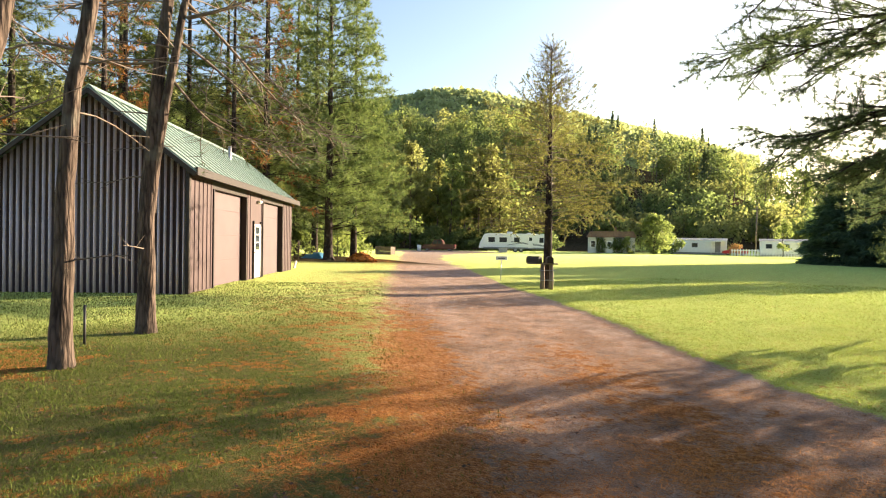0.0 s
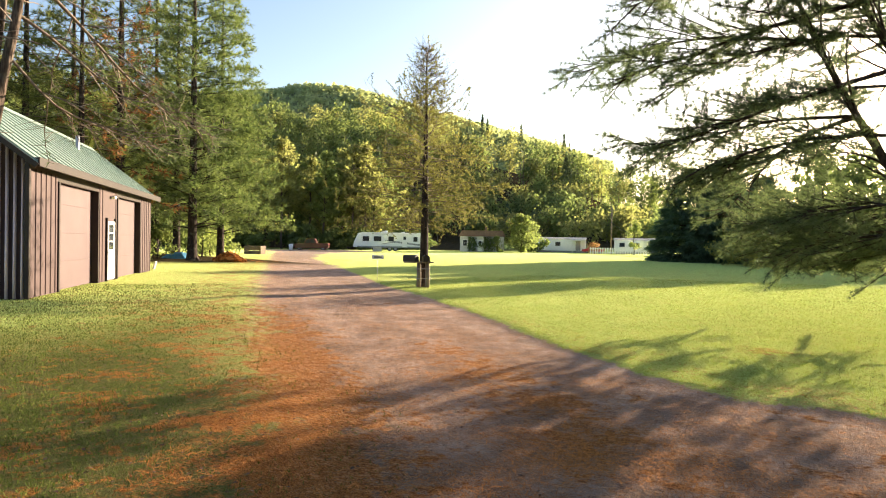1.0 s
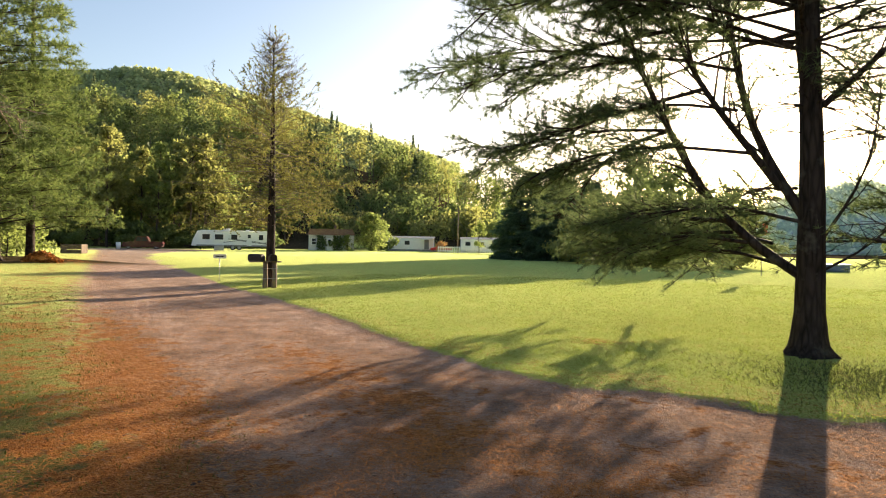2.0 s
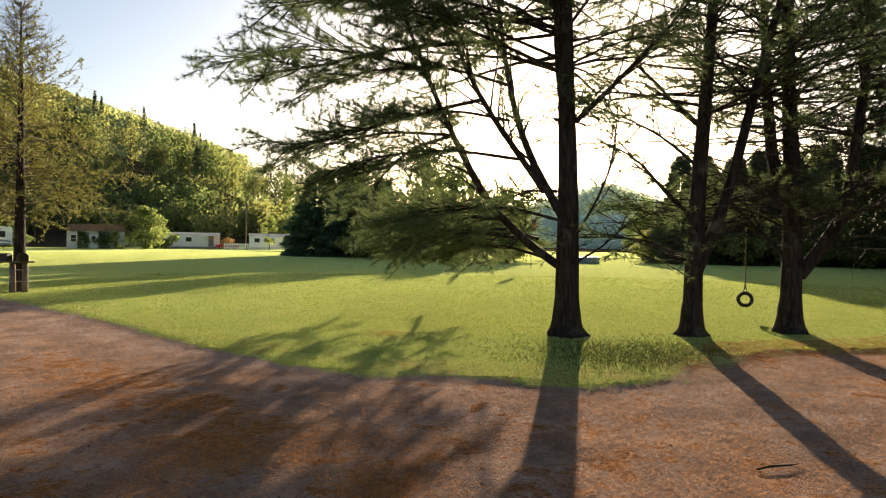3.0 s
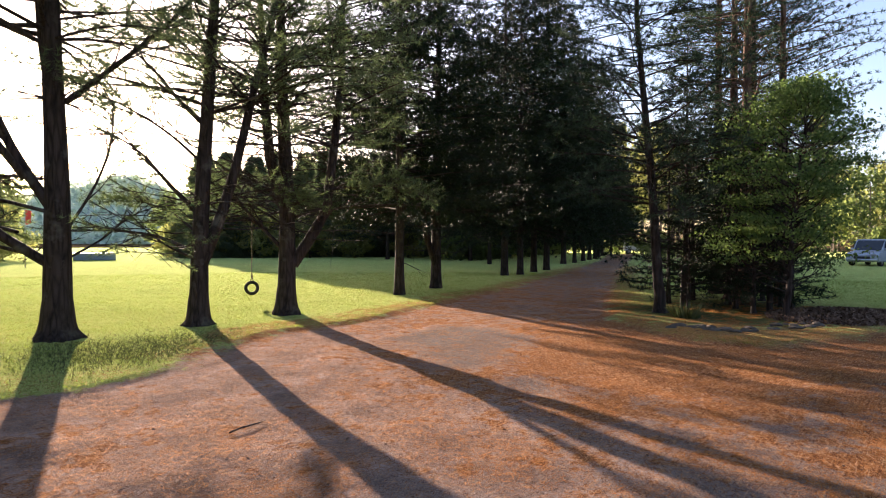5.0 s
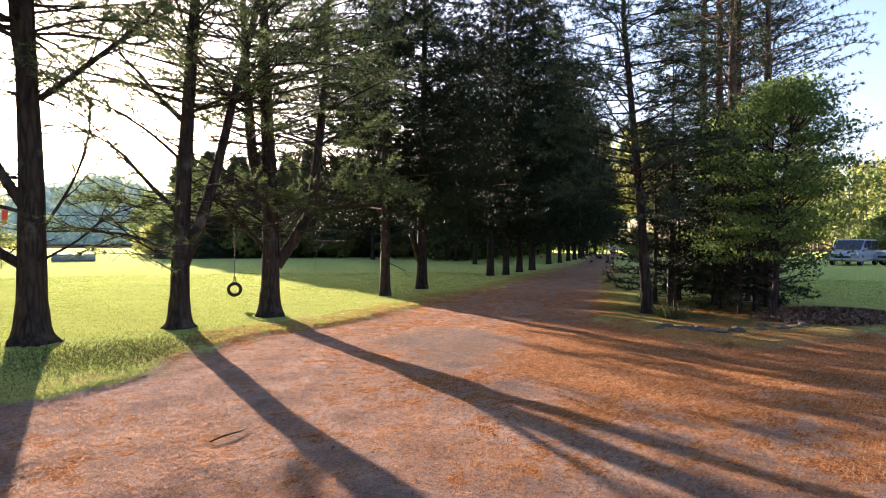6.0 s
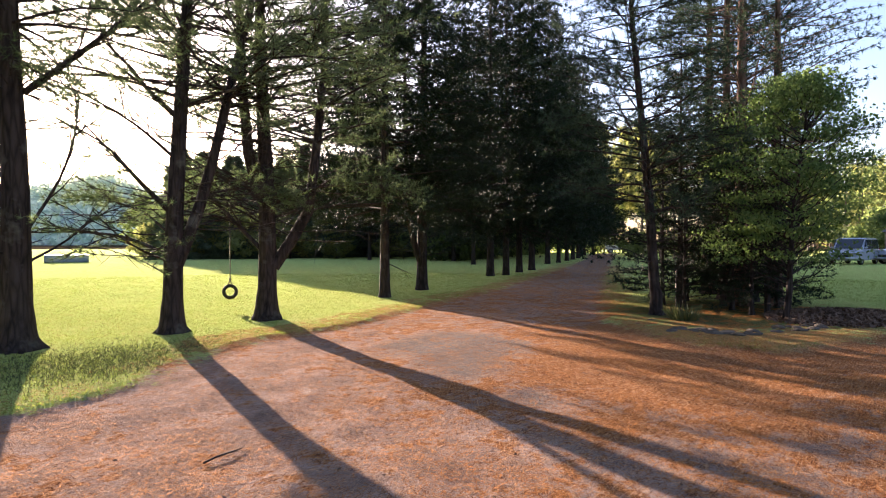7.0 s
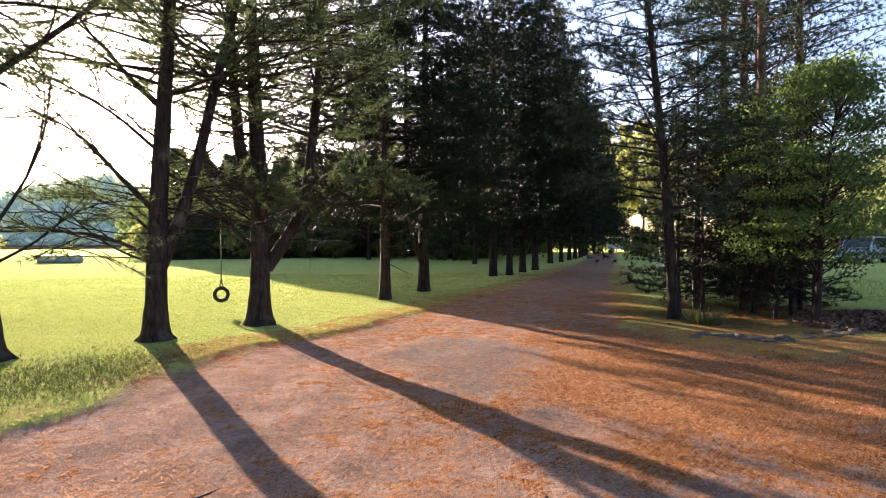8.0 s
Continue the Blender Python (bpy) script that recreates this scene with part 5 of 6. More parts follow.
# ---- the shed ----
def shed():
    L, W, EAVE, RIDGE = 13.5, 4.95, 3.42, 5.32
    turn = math.degrees(math.atan2(0.51, -0.86))
    # own frame: x along the long front, y towards the front
    root = thing("shed", pose(-17.3, 3.62, 0, 0, 0, turn), "long brown metal-sided shed with a green roof and two bay doors", "shed")
    # front lies at y = 0, the body behind it at y > 0 (away from the drive)
    T = 0.12

    def gable(x, name):
        """A flat sheet with upright ribs standing proud of it."""
        sgn = -1 if x == 0 else 1
        top = lambda y: EAVE + (RIDGE - EAVE) * (1 - abs(y - W / 2) / (W / 2)) - 0.02
        s = Shell()
        edge = [(0, 0), (W, 0), (W, top(W)), (W / 2, top(W / 2)), (0, top(0))]
        s.add([(x, y, z) for y, z in edge] + [(x - sgn * 0.04, y, z) for y, z in edge],
              [[k, (k + 1) % 5, (k + 1) % 5 + 5, k + 5] for k in range(5)], [[0, 1, 2], [0, 2, 3], [0, 3, 4], [5, 7, 6], [5, 8, 7], [5, 9, 8]])
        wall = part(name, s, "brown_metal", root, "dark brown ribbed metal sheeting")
        # ribs get the painted glint tone, far paler than the sheet
        n = int(W / 0.165)
        for i in range(n):
            y0 = (i + 0.5) * W / n
            r = Shell()
            outline = [(-0.036, 0.0), (-0.012, 0.07), (0.012, 0.07), (0.036, 0.0)]
            r.add([(x + sgn * d, y0 + a, 0) for a, d in outline] + [(x + sgn * d, y0 + a, top(y0 + a)) for a, d in outline],
                  [[0, 1, 5, 4], [1, 2, 6, 5], [2, 3, 7, 6], [4, 5, 6, 7]])
            part("sheet_rib", r, "rib_glint", wall)

    gable(0.0, "gable_wall")
    gable(L, "gable_wall")
    # front wall, piece by piece between the bays, and over them
    spans = [(0.02, 2.0), (5.6, 7.85), (11.4, L - 0.02)]
    for a, b in spans:
        wall = part("front_wall", box(b - a, T, EAVE, (a + b) / 2, T / 2, 0, 0.004), "brown_siding", root)
        n = max(2, int((b - a) / 0.3))
        for i in range(n):
            x = a + (i + 0.5) * (b - a) / n
            if 6.4 < x < 7.6:
                continue
            part("rib", box(0.045, 0.025, EAVE - 0.3, x, -0.0115, 0.02, 0.008), "brown_siding", wall)
    for a, b in ((2.0, 5.6), (7.85, 11.4)):
        part("lintel", box(b - a, T, EAVE - 2.97, (a + b) / 2, T / 2, 2.97, 0.004), "dark_trim", root)
        door = part("bay_door", box(b - a - 0.02, 0.05, 2.95, (a + b) / 2, 0.2, 0.01, 0.004), "tan_door", root, "closed plain tan bay door")
        for z in (0.8, 1.6, 2.4):
            part("seam", box(b - a - 0.04, 0.012, 0.02, (a + b) / 2, 0.171, z, 0.003), "tan_door", door)
        for x in (a, b):
            part("jamb", box(0.09, 0.28, 2.97, x + (0.045 if x == a else -0.045), 0.1, 0, 0.004), "dark_trim", root)
    part("back_wall", box(L - 0.04, T, EAVE, L / 2, W - T / 2, 0, 0.004), "brown_siding", root)
    # roof, two sheets with standing ribs
    slope = math.atan2(RIDGE - EAVE, W / 2)
    run = (W / 2 + 0.32) / math.cos(slope)
    for sgn in (-1, 1):
        m = Matrix.Translation((L / 2, W / 2, RIDGE + 0.06)) @ Matrix.Rotation(sgn * slope * -1, 4, "X")
        r = part("roof", box(L + 0.5, run, 0.04, 0, sgn * run / 2, -0.04, 0.006), "green_roof", root, "green metal roof sheet", m)
        for i in range(25):
            part("roof_rib", box(0.05, run, 0.03, -L / 2 - 0.2 + i * (L + 0.4) / 24, sgn * run / 2, 0.0, 0.008), "green_roof", r)
    part("ridge_cap", profile([(-0.2, -0.12), (0, 0.06), (0.2, -0.12), (0, 0.02)], L + 0.5), "green_roof", root, "", pose(L / 2, W / 2, RIDGE + 0.08, 0, 0, 90))
    part("fascia", box(L + 0.5, 0.04, 0.22, L / 2, -0.33, EAVE - 0.28, 0.006), "dark_trim", root, "dark brown eaves board")
    part("soffit", box(L + 0.4, 0.32, 0.03, L / 2, -0.16, EAVE - 0.1, 0.004), "dark_trim", root)
    for sgn in (-1, 1):
        m = Matrix.Translation((-0.27, W / 2, RIDGE + 0.0)) @ Matrix.Rotation(sgn * slope * -1, 4, "X")
        part("verge_board", box(0.05, run, 0.12, 0, sgn * run / 2, -0.09, 0.006), "dark_trim", root, "", m)
    part("corner_post", box(0.1, 0.1, EAVE - 0.05, -0.04, -0.03, 0, 0.01), "dark_trim", root)
    # the white door
    d = part("door", box(0.94, 0.06, 2.0, 7.0, -0.012, 0.05, 0.006), "white_paint", root, "white entrance door with a nine-pane window")
    for i in range(3):
        for j in range(3):
            part("pane", box(0.17, 0.012, 0.26, 7.0 + (i - 1) * 0.2, -0.044, 1.08 + j * 0.3, 0.004), "glass", d)
    part("door_knob", rod((6.63, -0.04, 0.98), (6.63, -0.1, 0.98), 0.03), "steel", d, "round steel knob")
    for x in (6.48, 7.52):
        part("door_frame", box(0.07, 0.1, 2.16, x, -0.02, 0, 0.006), "dark_trim", root)
    part("floodlight", box(0.24, 0.14, 0.1, 7.1, -0.1, 2.85, 0.03), "white_paint", root, "small white floodlight")
    part("vent_pipe", rod((9.2, 1.7, 4.2), (9.2, 1.7, 5.3), 0.07), "steel", root, "galvanised vent pipe")
    return root


shed()


# ---- by the drive ----
def mailbox(root, x, y, z, turn, mat, label):
    a = np.linspace(0, math.pi, 9)
    outline = [(0.1 * math.cos(t), 0.12 + 0.1 * math.sin(t)) for t in a]
    bm = profile([(-0.1, 0), (0.1, 0)] + outline, 0.5)
    body = part("mailbox", bm, mat, root, label, pose(x, y, z, 0, 0, turn))
    part("mailbox_door", profile([(-0.105, 0), (0.105, 0)] + [(1.05 * p, q * 1.02) for p, q in outline], 0.015), mat, body, "", pose(0, -0.258, 0))
    part("flag", box(0.01, 0.12, 0.04, 0.108, -0.05, 0.14, 0.003), "red", body, "small red flag")


def mail_stand():
    root = thing("mailbox_stand", pose(-15.0, 14.15, 0, 0, 0, 45), "two dark mailboxes on rough log posts by the larch", "mailboxes")
    for x in (0.0, 0.28):
        s = Shell()
        s.tube([(x, 0, -0.08), (x + 0.01, 0, 0.4), (x, 0.01, 0.82)], [0.085, 0.075, 0.07], 9, cap=True)
        part("post", s, "wood", root, "rough log post")
    for z in (0.3, 0.62):
        s = Shell()
        a = np.linspace(0, 2 * math.pi, 20)
        s.tube(np.stack([0.14 + 0.27 * np.cos(a), 0.02 + 0.11 * np.sin(a), np.full(20, z)], -1), 0.008, 4)
        part("wire", s, "steel", root, "bright wire binding")
    part("board", box(1.0, 0.3, 0.04, 0.0, 0, 0.82, 0.008), "wood", root, "weathered plank")
    mailbox(root, -0.28, 0, 0.86, 55, "black", "black metal mailbox")
    mailbox(root, 0.22, -0.02, 0.86, 10, "dark_trim", "dark brown metal mailbox, dented")


mail_stand()


def small_sign():
    root = thing("sign", pose(-19.0, 15.6, 0, 0, 0, 48), "small white sign on a thin post in the grass", "sign")
    part("post", rod((0, 0, -0.1), (0.02, 0, 0.95), 0.014), "steel", root)
    b = part("board", box(0.46, 0.02, 0.15, 0.02, -0.02, 0.82, 0.004), "white_paint", root, "white board")
    part("writing", box(0.3, 0.004, 0.045, 0.02, -0.032, 0.87, 0), "black", b, "dark line of writing")


small_sign()


def stake():
    ob = part("stake", rod((0, 0, -0.1), (0.01, 0, 0.55), 0.018), "black", None, "", pose(-9.75, 0.92, 0))
    tagged(ob, "short dark metal stake in the grass", "stake")


stake()
for x, y, turn in ((-19.35, 4.5, 40), (-31.0, 11.4, 150)):
    tagged(part("stone_slab", box(0.34, 0.08, 0.42, 0, 0, -0.03, 0.03), "concrete", None, "", pose(x, y, 0, 14, 0, turn)), "grey stone slab leaning by the shed", "stone")


def tyre_swing():
    root = thing("tyre_swing", pose(3.57, 14.2, 0.4, 0, 0, -15), "old black tyre hanging on a rope as a swing", "swing")
    s = Shell()
    a = np.linspace(0, 2 * math.pi, 25)
    for k in range(10):
        t0, t1 = 2 * math.pi * k / 10, 2 * math.pi * (k + 1) / 10
        v = []
        for t in (t0, t1):
            r, h = 0.13 + 0.038 * math.cos(t), 0.05 * math.sin(t)
            v += [(r * math.cos(u), h, r * math.sin(u)) for u in a]
        i = np.arange(24)
        s.add(v, np.stack([i, i + 1, i + 26, i + 25], -1))
    part("tyre", s.mesh("tyre", True), "rubber", root, "worn black tyre")
    r = Shell()
    r.tube([(-0.04, 0, 0.15), (0, 0, 0.27), (0, 0, 2.54)], [0.012, 0.012, 0.01], 6)
    r.tube([(0.04, 0, 0.15), (0, 0, 0.27)], 0.012, 6)
    part("rope", r, "rope", root, "thin rope")
    part("knot", box(0.05, 0.05, 0.07, 0, 0, 0.24, 0.02), "rope", root)


tyre_swing()


# ---- across the lawn ----
def travel_trailer():
    L, W, H = 10.2, 2.5, 2.75
    root = thing("travel_trailer", pose(-80.3, 59.8, 0, 0, 0, 50.5) @ Matrix.Scale(1.1, 4), "long white travel trailer with grey stripes parked on gravel", "caravan")
    out = [(0.0, 0.55), (0.15, 1.3), (0.75, 2.6), (1.4, H), (L - 0.15, H), (L, H - 0.15), (L, 0.55)]
    m = pose(0, W / 2, 0)
    body = part("body", profile(out, W, edge=0.05), "white_paint", root, "white ribbed shell", m)
    part("skirt", box(L - 0.9, 0.03, 0.22, L / 2 + 0.2, -0.012, 0.5, 0.01), "grey_graphic", root)
    for x, w in ((1.9, 0.95), (3.6, 1.1), (5.6, 0.8), (9.2, 0.6)):
        f = part("window", box(w, 0.05, 0.72, x, -0.02, 1.45, 0.03), "black", root, "dark window in a black frame")
        part("pane", box(w - 0.12, 0.02, 0.6, x, -0.046, 1.51, 0.02), "glass", f)
    d = part("door", box(0.7, 0.04, 1.85, 7.6, -0.015, 0.62, 0.03), "white_paint", root)
    part("door_window", box(0.4, 0.02, 0.5, 7.6, -0.04, 1.7, 0.02), "glass", d)
    for i in range(3):
        s = Shell()
        x = np.linspace(4.2 + 0.5 * i, L - 0.1, 14)
        z = 1.0 + 0.2 * i + 0.35 * np.sin((x - 4) * 0.55 + i)
        v = np.concatenate([np.stack([x, np.full(14, -0.006 - 0.003 * i), z - 0.05], -1), np.stack([x, np.full(14, -0.006 - 0.003 * i), z + 0.04], -1)])
        k = np.arange(13)
        s.add(v, np.stack([k, k + 1, k + 15, k + 14], -1))
        part("stripe", s, "grey_graphic", body, "sweeping grey stripe", m.inverted())
    part("air_conditioner", box(0.95, 0.8, 0.3, 4.6, W / 2, H - 0.01, 0.08), "white_paint", root)
    part("roof_vent", box(0.5, 0.5, 0.15, 7.4, W / 2, H - 0.01, 0.04), "white_paint", root)
    part("awning", rod((3.0, -0.06, 2.62), (8.6, -0.06, 2.62), 0.06), "white_paint", root, "rolled awning")
    for x in (5.4, 6.25):
        wheel(root, x, 0.15, 0.36)
        wheel(root, x, W - 0.15, 0.36)
    part("hitch", rod((0.3, W / 2, 0.5), (-1.0, W / 2, 0.48), 0.06), "black", root)
    part("jack", rod((1.2, 0.4, 0), (1.2, 0.4, 0.6), 0.04), "black", root)


travel_trailer()


def vehicle(name, m, label, mat, cab, hood_z=1.0, L=4.6, W=1.8, H=1.7, group=""):
    """A car from the side: lower body, cabin, glass, lamps and wheels; its nose at x = 0."""
    root = thing(name, m, label, "car", group)
    r = 0.34
    lower = [(0.02, 0.42), (0.05, 0.72), (0.25, hood_z - 0.1), (cab[0] - 0.1, hood_z), (cab[3], hood_z + 0.02), (L - 0.04, hood_z), (L, 0.5), (L - 0.2, 0.28), (0.2, 0.28)]
    part("body", profile(lower, W, edge=0.05), mat, root)
    part("cabin", profile([(cab[0], hood_z - 0.02), (cab[1], H), (cab[2], H), (cab[3], hood_z - 0.02)], W - 0.12, edge=0.06), mat, root)
    for s in (-1, 1):
        y = s * (W / 2 - 0.055)
        a0, a1 = cab[0] + 0.28, cab[3] - 0.28
        mid = (a0 + a1) / 2
        for p, q in ((a0, mid - 0.05), (mid + 0.05, a1)):
            t0, t1 = (0.25 if p == a0 else 0.0), (0.2 if q == a1 else 0.0)
            part("side_window", profile([(p, hood_z + 0.06), (p + t0, H - 0.12), (q - t1, H - 0.12), (q, hood_z + 0.06)], 0.02), "glass", root, "", pose(0, y, 0))
        for x in (0.85, L - 0.85):
            wheel(root, x, s * (W / 2 - 0.13), r)
        part("mirror", box(0.14, 0.16, 0.12, cab[0] + 0.3, s * (W / 2 + 0.05), hood_z + 0.08, 0.03), mat, root)
        part("headlight", box(0.1, 0.34, 0.14, 0.1, s * (W / 2 - 0.28), 0.68, 0.03), "steel", root, "clear headlight")
        part("tail_light", box(0.06, 0.2, 0.3, L - 0.01, s * (W / 2 - 0.15), 0.75, 0.02), "red", root, "red tail light")
    dx, dz = cab[1] - cab[0], H - hood_z
    tilt = math.degrees(math.atan2(dx, dz))
    part("windscreen", box(0.02, W - 0.34, math.hypot(dx, dz) * 0.8, 0, 0, 0, 0.005), "glass", root, "", pose(cab[0] + dx * 0.12 - 0.02, 0, hood_z + dz * 0.1, 0, tilt, 0))
    part("grille", box(0.05, W * 0.5, 0.16, 0.03, 0, 0.5, 0.02), "black", root)
    part("bumper", box(0.14, W - 0.1, 0.16, 0.0, 0, 0.34, 0.05), mat, root)
    return root


vehicle("pickup_truck", pose(-86.0, 52.6, 0, 0, 0, 48), "dark maroon pickup truck in the shade beside the trailer", "maroon", (1.5, 2.0, 3.3, 3.6), 1.1, 5.4, 1.95, 1.85)
vehicle("minivan", pose(44.6, 20.6, 0, 0, 0, 8), "pale silver-blue minivan parked on grass", "blue_car", (1.0, 1.9, 4.2, 4.65), 1.0, 4.8, 1.9, 1.8, "parked cars")
vehicle("sports_utility_car", pose(47.6, 19.4, 0, 0, 0, -22), "silver sport-utility car parked beside the minivan", "silver", (1.2, 2.0, 4.1, 4.55), 1.05, 4.7, 1.9, 1.78, "parked cars")


def rack_truck():
    root = thing("utility_truck", pose(63.6, 57.3, 0, 0, 0, -42) @ Matrix.Scale(0.85, 4), "white utility truck with a pipe rack across the lane", "truck")
    part("bed", box(3.4, 1.9, 0.75, 0.2, 0, 0.55, 0.05), "white_paint", root)
    part("cab", profile([(1.9, 0.55), (1.9, 1.75), (2.7, 1.75), (3.2, 1.15), (4.1, 1.05), (4.15, 0.55)], 1.85, edge=0.05), "white_paint", root)
    part("cab_window", profile([(2.05, 1.2), (2.05, 1.65), (2.6, 1.65), (2.95, 1.2)], 1.87), "glass", root)
    for x in (-1.4, 1.7):
        for y in (-0.9, 0.9):
            part("rack_post", rod((x, y, 1.28), (x, y, 2.35), 0.03), "white_paint", root)
    for y in (-0.9, 0.9):
        part("rack_rail", rod((-1.5, y, 2.36), (1.9, y, 2.36), 0.03), "white_paint", root)
    for x in (-0.8, 3.3):
        for y in (-0.85, 0.85):
            wheel(root, x, y, 0.38)


rack_truck()


def bungalow():
    L, W, H = 7.9, 6.0, 2.75
    root = thing("house", pose(-75.6, 80.0, 0, 0, 0, 41), "small cream house with a brown shingled roof and ivy columns", "house")
    part("wall", box(L, W, H, L / 2, W / 2, 0, 0.02), "cream_siding", root, "cream clapboard walls")
    for i in range(9):
        part("clapboard", box(L, 0.02, 0.03, L / 2, -0.012, 0.3 + i * 0.28, 0.004), "cream_siding", root)
    part("roof", profile([(-0.4, 0), (L / 2, 0), (L + 0.4, 0), (L + 0.2, 0.1), (L - 0.3, 1.05), (0.3, 1.05), (-0.2, 0.1)], W + 0.8, edge=0.02), "shingle", root, "", pose(0, W / 2, H))
    for x, w in ((0.9, 0.7), (6.1, 0.9)):
        f = part("window", box(w + 0.16, 0.06, 1.16, x, -0.02, 1.0, 0.01), "white_paint", root, "white framed window")
        part("pane", box(w, 0.02, 0.48, x, -0.055, 1.06, 0.005), "glass", f)
        part("pane", box(w, 0.02, 0.48, x, -0.055, 1.6, 0.005), "glass", f)
    d = part("door", box(0.9, 0.06, 2.05, 3.6, -0.02, 0.1, 0.01), "white_paint", root)
    part("door_window", box(0.5, 0.02, 0.7, 3.6, -0.055, 1.25, 0.01), "glass", d)
    part("chimney", box(0.35, 0.35, 0.9, 4.6, W / 2, H + 1.0, 0.02), "shingle", root)
    rng = np.random.default_rng(71)
    for x in (2.2, 5.0):
        p = rng.uniform(-1, 1, (420, 3)) * [0.75, 0.35, 1.3] + [x, -0.5, 1.35]
        v, q = leaves(rng, p, 0.3)
        tagged(part("ivy", mesh_from("ivy", v, q), "leaf_dark", None, "", root.matrix_world.copy()), "dark ivy grown into a column against the house", "ivy", "ivy columns")


bungalow()


def mobile_home(m, L, label):
    root = thing("mobile_home", m, label, "mobile home")
    W, H = 4.0, 2.6
    part("wall", box(L, W, H - 0.35, L / 2, W / 2, 0.35, 0.05), "white_paint", root)
    part("skirting", box(L - 0.1, W - 0.1, 0.36, L / 2, W / 2, 0, 0.01), "grey_graphic", root)
    part("roof", profile([(-0.15, 0), (W + 0.15, 0), (W / 2, 0.35)], L + 0.3, edge=0.02), "concrete", root, "", pose(L / 2, 0, H, 0, 0, 90) @ pose(0, 0, 0))
    for x in (1.4, 4.0):
        f = part("window", box(1.0, 0.05, 0.8, x, -0.02, 1.25, 0.01), "grey_graphic", root)
        part("pane", box(0.84, 0.02, 0.66, x, -0.05, 1.32, 0.005), "glass", f)
    part("porch_roof", box(2.6, 2.2, 0.1, L - 1.4, -1.1, 2.3, 0.02), "white_paint", root)
    for x in (L - 2.6, L - 0.2):
        part("porch_post", rod((x, -2.1, 0), (x, -2.1, 2.3), 0.05), "white_paint", root)
    part("door", box(0.9, 0.05, 2.0, L - 1.5, -0.02, 0.4, 0.01), "grey_graphic", root)
    return root


mobile_home(pose(-70.9, 96.6, 0, 0, 0, 34), 9.3, "long white mobile home with a covered porch")
mobile_home(pose(-58.5, 104, 0, 0, 0, 30), 8.0, "white mobile home at the foot of the woods")
vehicle("car", pose(-62.3, 99.0, 0, 0, 0, 35), "small red car parked at a mobile home", "red", (0.9, 1.5, 2.9, 3.5), 0.85, 4.0, 1.7, 1.4)


def garden_shed(m, label):
    root = thing("garden_shed", m, label, "shed")
    part("wall", box(2.6, 2.2, 2.0, 1.3, 1.1, 0, 0.02), "blue_grey", root)
    part("roof", profile([(-0.15, 0), (2.35, 0), (1.1, 0.5)], 2.9, edge=0.02), "blue_grey", root, "", pose(1.3, 0, 2.0, 0, 0, 90))
    part("door", box(1.0, 0.04, 1.75, 1.8, -0.015, 0.1, 0.01), "white_paint", root)
    return root


garden_shed(pose(-44.2, 89.6, 0, 0, 0, 18), "small blue-grey metal garden shed")


def utility_pole():
    root = thing("utility_pole", pose(-54.4, 95.6, 0), "wooden utility pole with a slack wire", "utility pole")
    part("post", rod((0, 0, -0.3), (0.06, 0, 8.0), 0.15, 0.1), "wood", root)
    part("crossarm", box(1.4, 0.1, 0.12, 0, 0, 7.4, 0.01), "wood", root)
    s = Shell()
    x = np.linspace(0, 1, 14)
    s.tube(np.stack([x * 9.5, x * -5, 5.4 - 2.9 * x - 1.6 * x * (1 - x)], -1), 0.03, 4)
    part("wire", s, "black", root)


utility_pole()


def picket_fence():
    root = thing("fence", pose(-56.5, 92.5, 0, 0, 0, 16), "low white picket fence beyond the lawn", "fence")
    for i in range(24):
        part("slat", box(0.16, 0.03, 1.1, i * 0.42, 0, 0.02, 0.01), "white_paint", root)
    for z in (0.3, 0.85):
        part("rail", box(10.2, 0.04, 0.1, 4.9, 0.035, z, 0.005), "white_paint", root)


picket_fence()

broadleaf("bush_tree", at(-66.6, 86.2), "round bright green shrub tree beside the house", 81, 6.4, 0.12, 0.5, 3.3, "leaf", 0.4, 60, 60, "bark", "", (0, 0), 1.1, "tree")
broadleaf("young_tree", at(-48.5, 92.5), "slim young tree in bright spring leaf", 82, 5.4, 0.07, 1.2, 1.3, "leaf", 0.28, 26, 40, "bark", "", (0, 0), 0.6)
broadleaf("shrub", at(-57.2, 95.0), "small rust-red shrub beyond the lawn", 83, 2.2, 0.05, 0.2, 1.1, "leaf_rust", 0.25, 20, 30, "bark", "", (0, 0), 0.5, "shrub")
broadleaf("shrub", at(-69.3, 83.0), "low green shrub at the house corner", 84, 2.6, 0.05, 0.1, 1.2, "leaf", 0.25, 24, 40, "bark", "", (0, 0), 0.6, "shrub")

# slim trees at the front of the woods behind the trailer
front = broadleaf("woodland_tree", at(-92, 62), "tall slim woodland tree with a pale stem", 85, 17, 0.16, 5, 2.9, "leaf", 0.55, 46, 46, "bark_grey", "front woodland trees", (0.3, 0.2), 1.2)
front2 = broadleaf("woodland_tree", at(-96, 56), "tall woodland tree in yellow-green spring leaf", 86, 19, 0.18, 6, 3.2, "leaf_yellow", 0.6, 46, 46, "bark_grey", "front woodland trees", (-0.3, 0.2), 1.3)
rng_w = np.random.default_rng(87)
for i in range(34):
    a = math.radians(rng_w.uniform(51, 78))
    d = rng_w.uniform(112, 126)
    copy_thing((front, front2)[i % 2], at(-math.sin(a) * d, math.cos(a) * d, rng_w.uniform(0, 360), 0, rng_w.uniform(0.75, 1.1)))
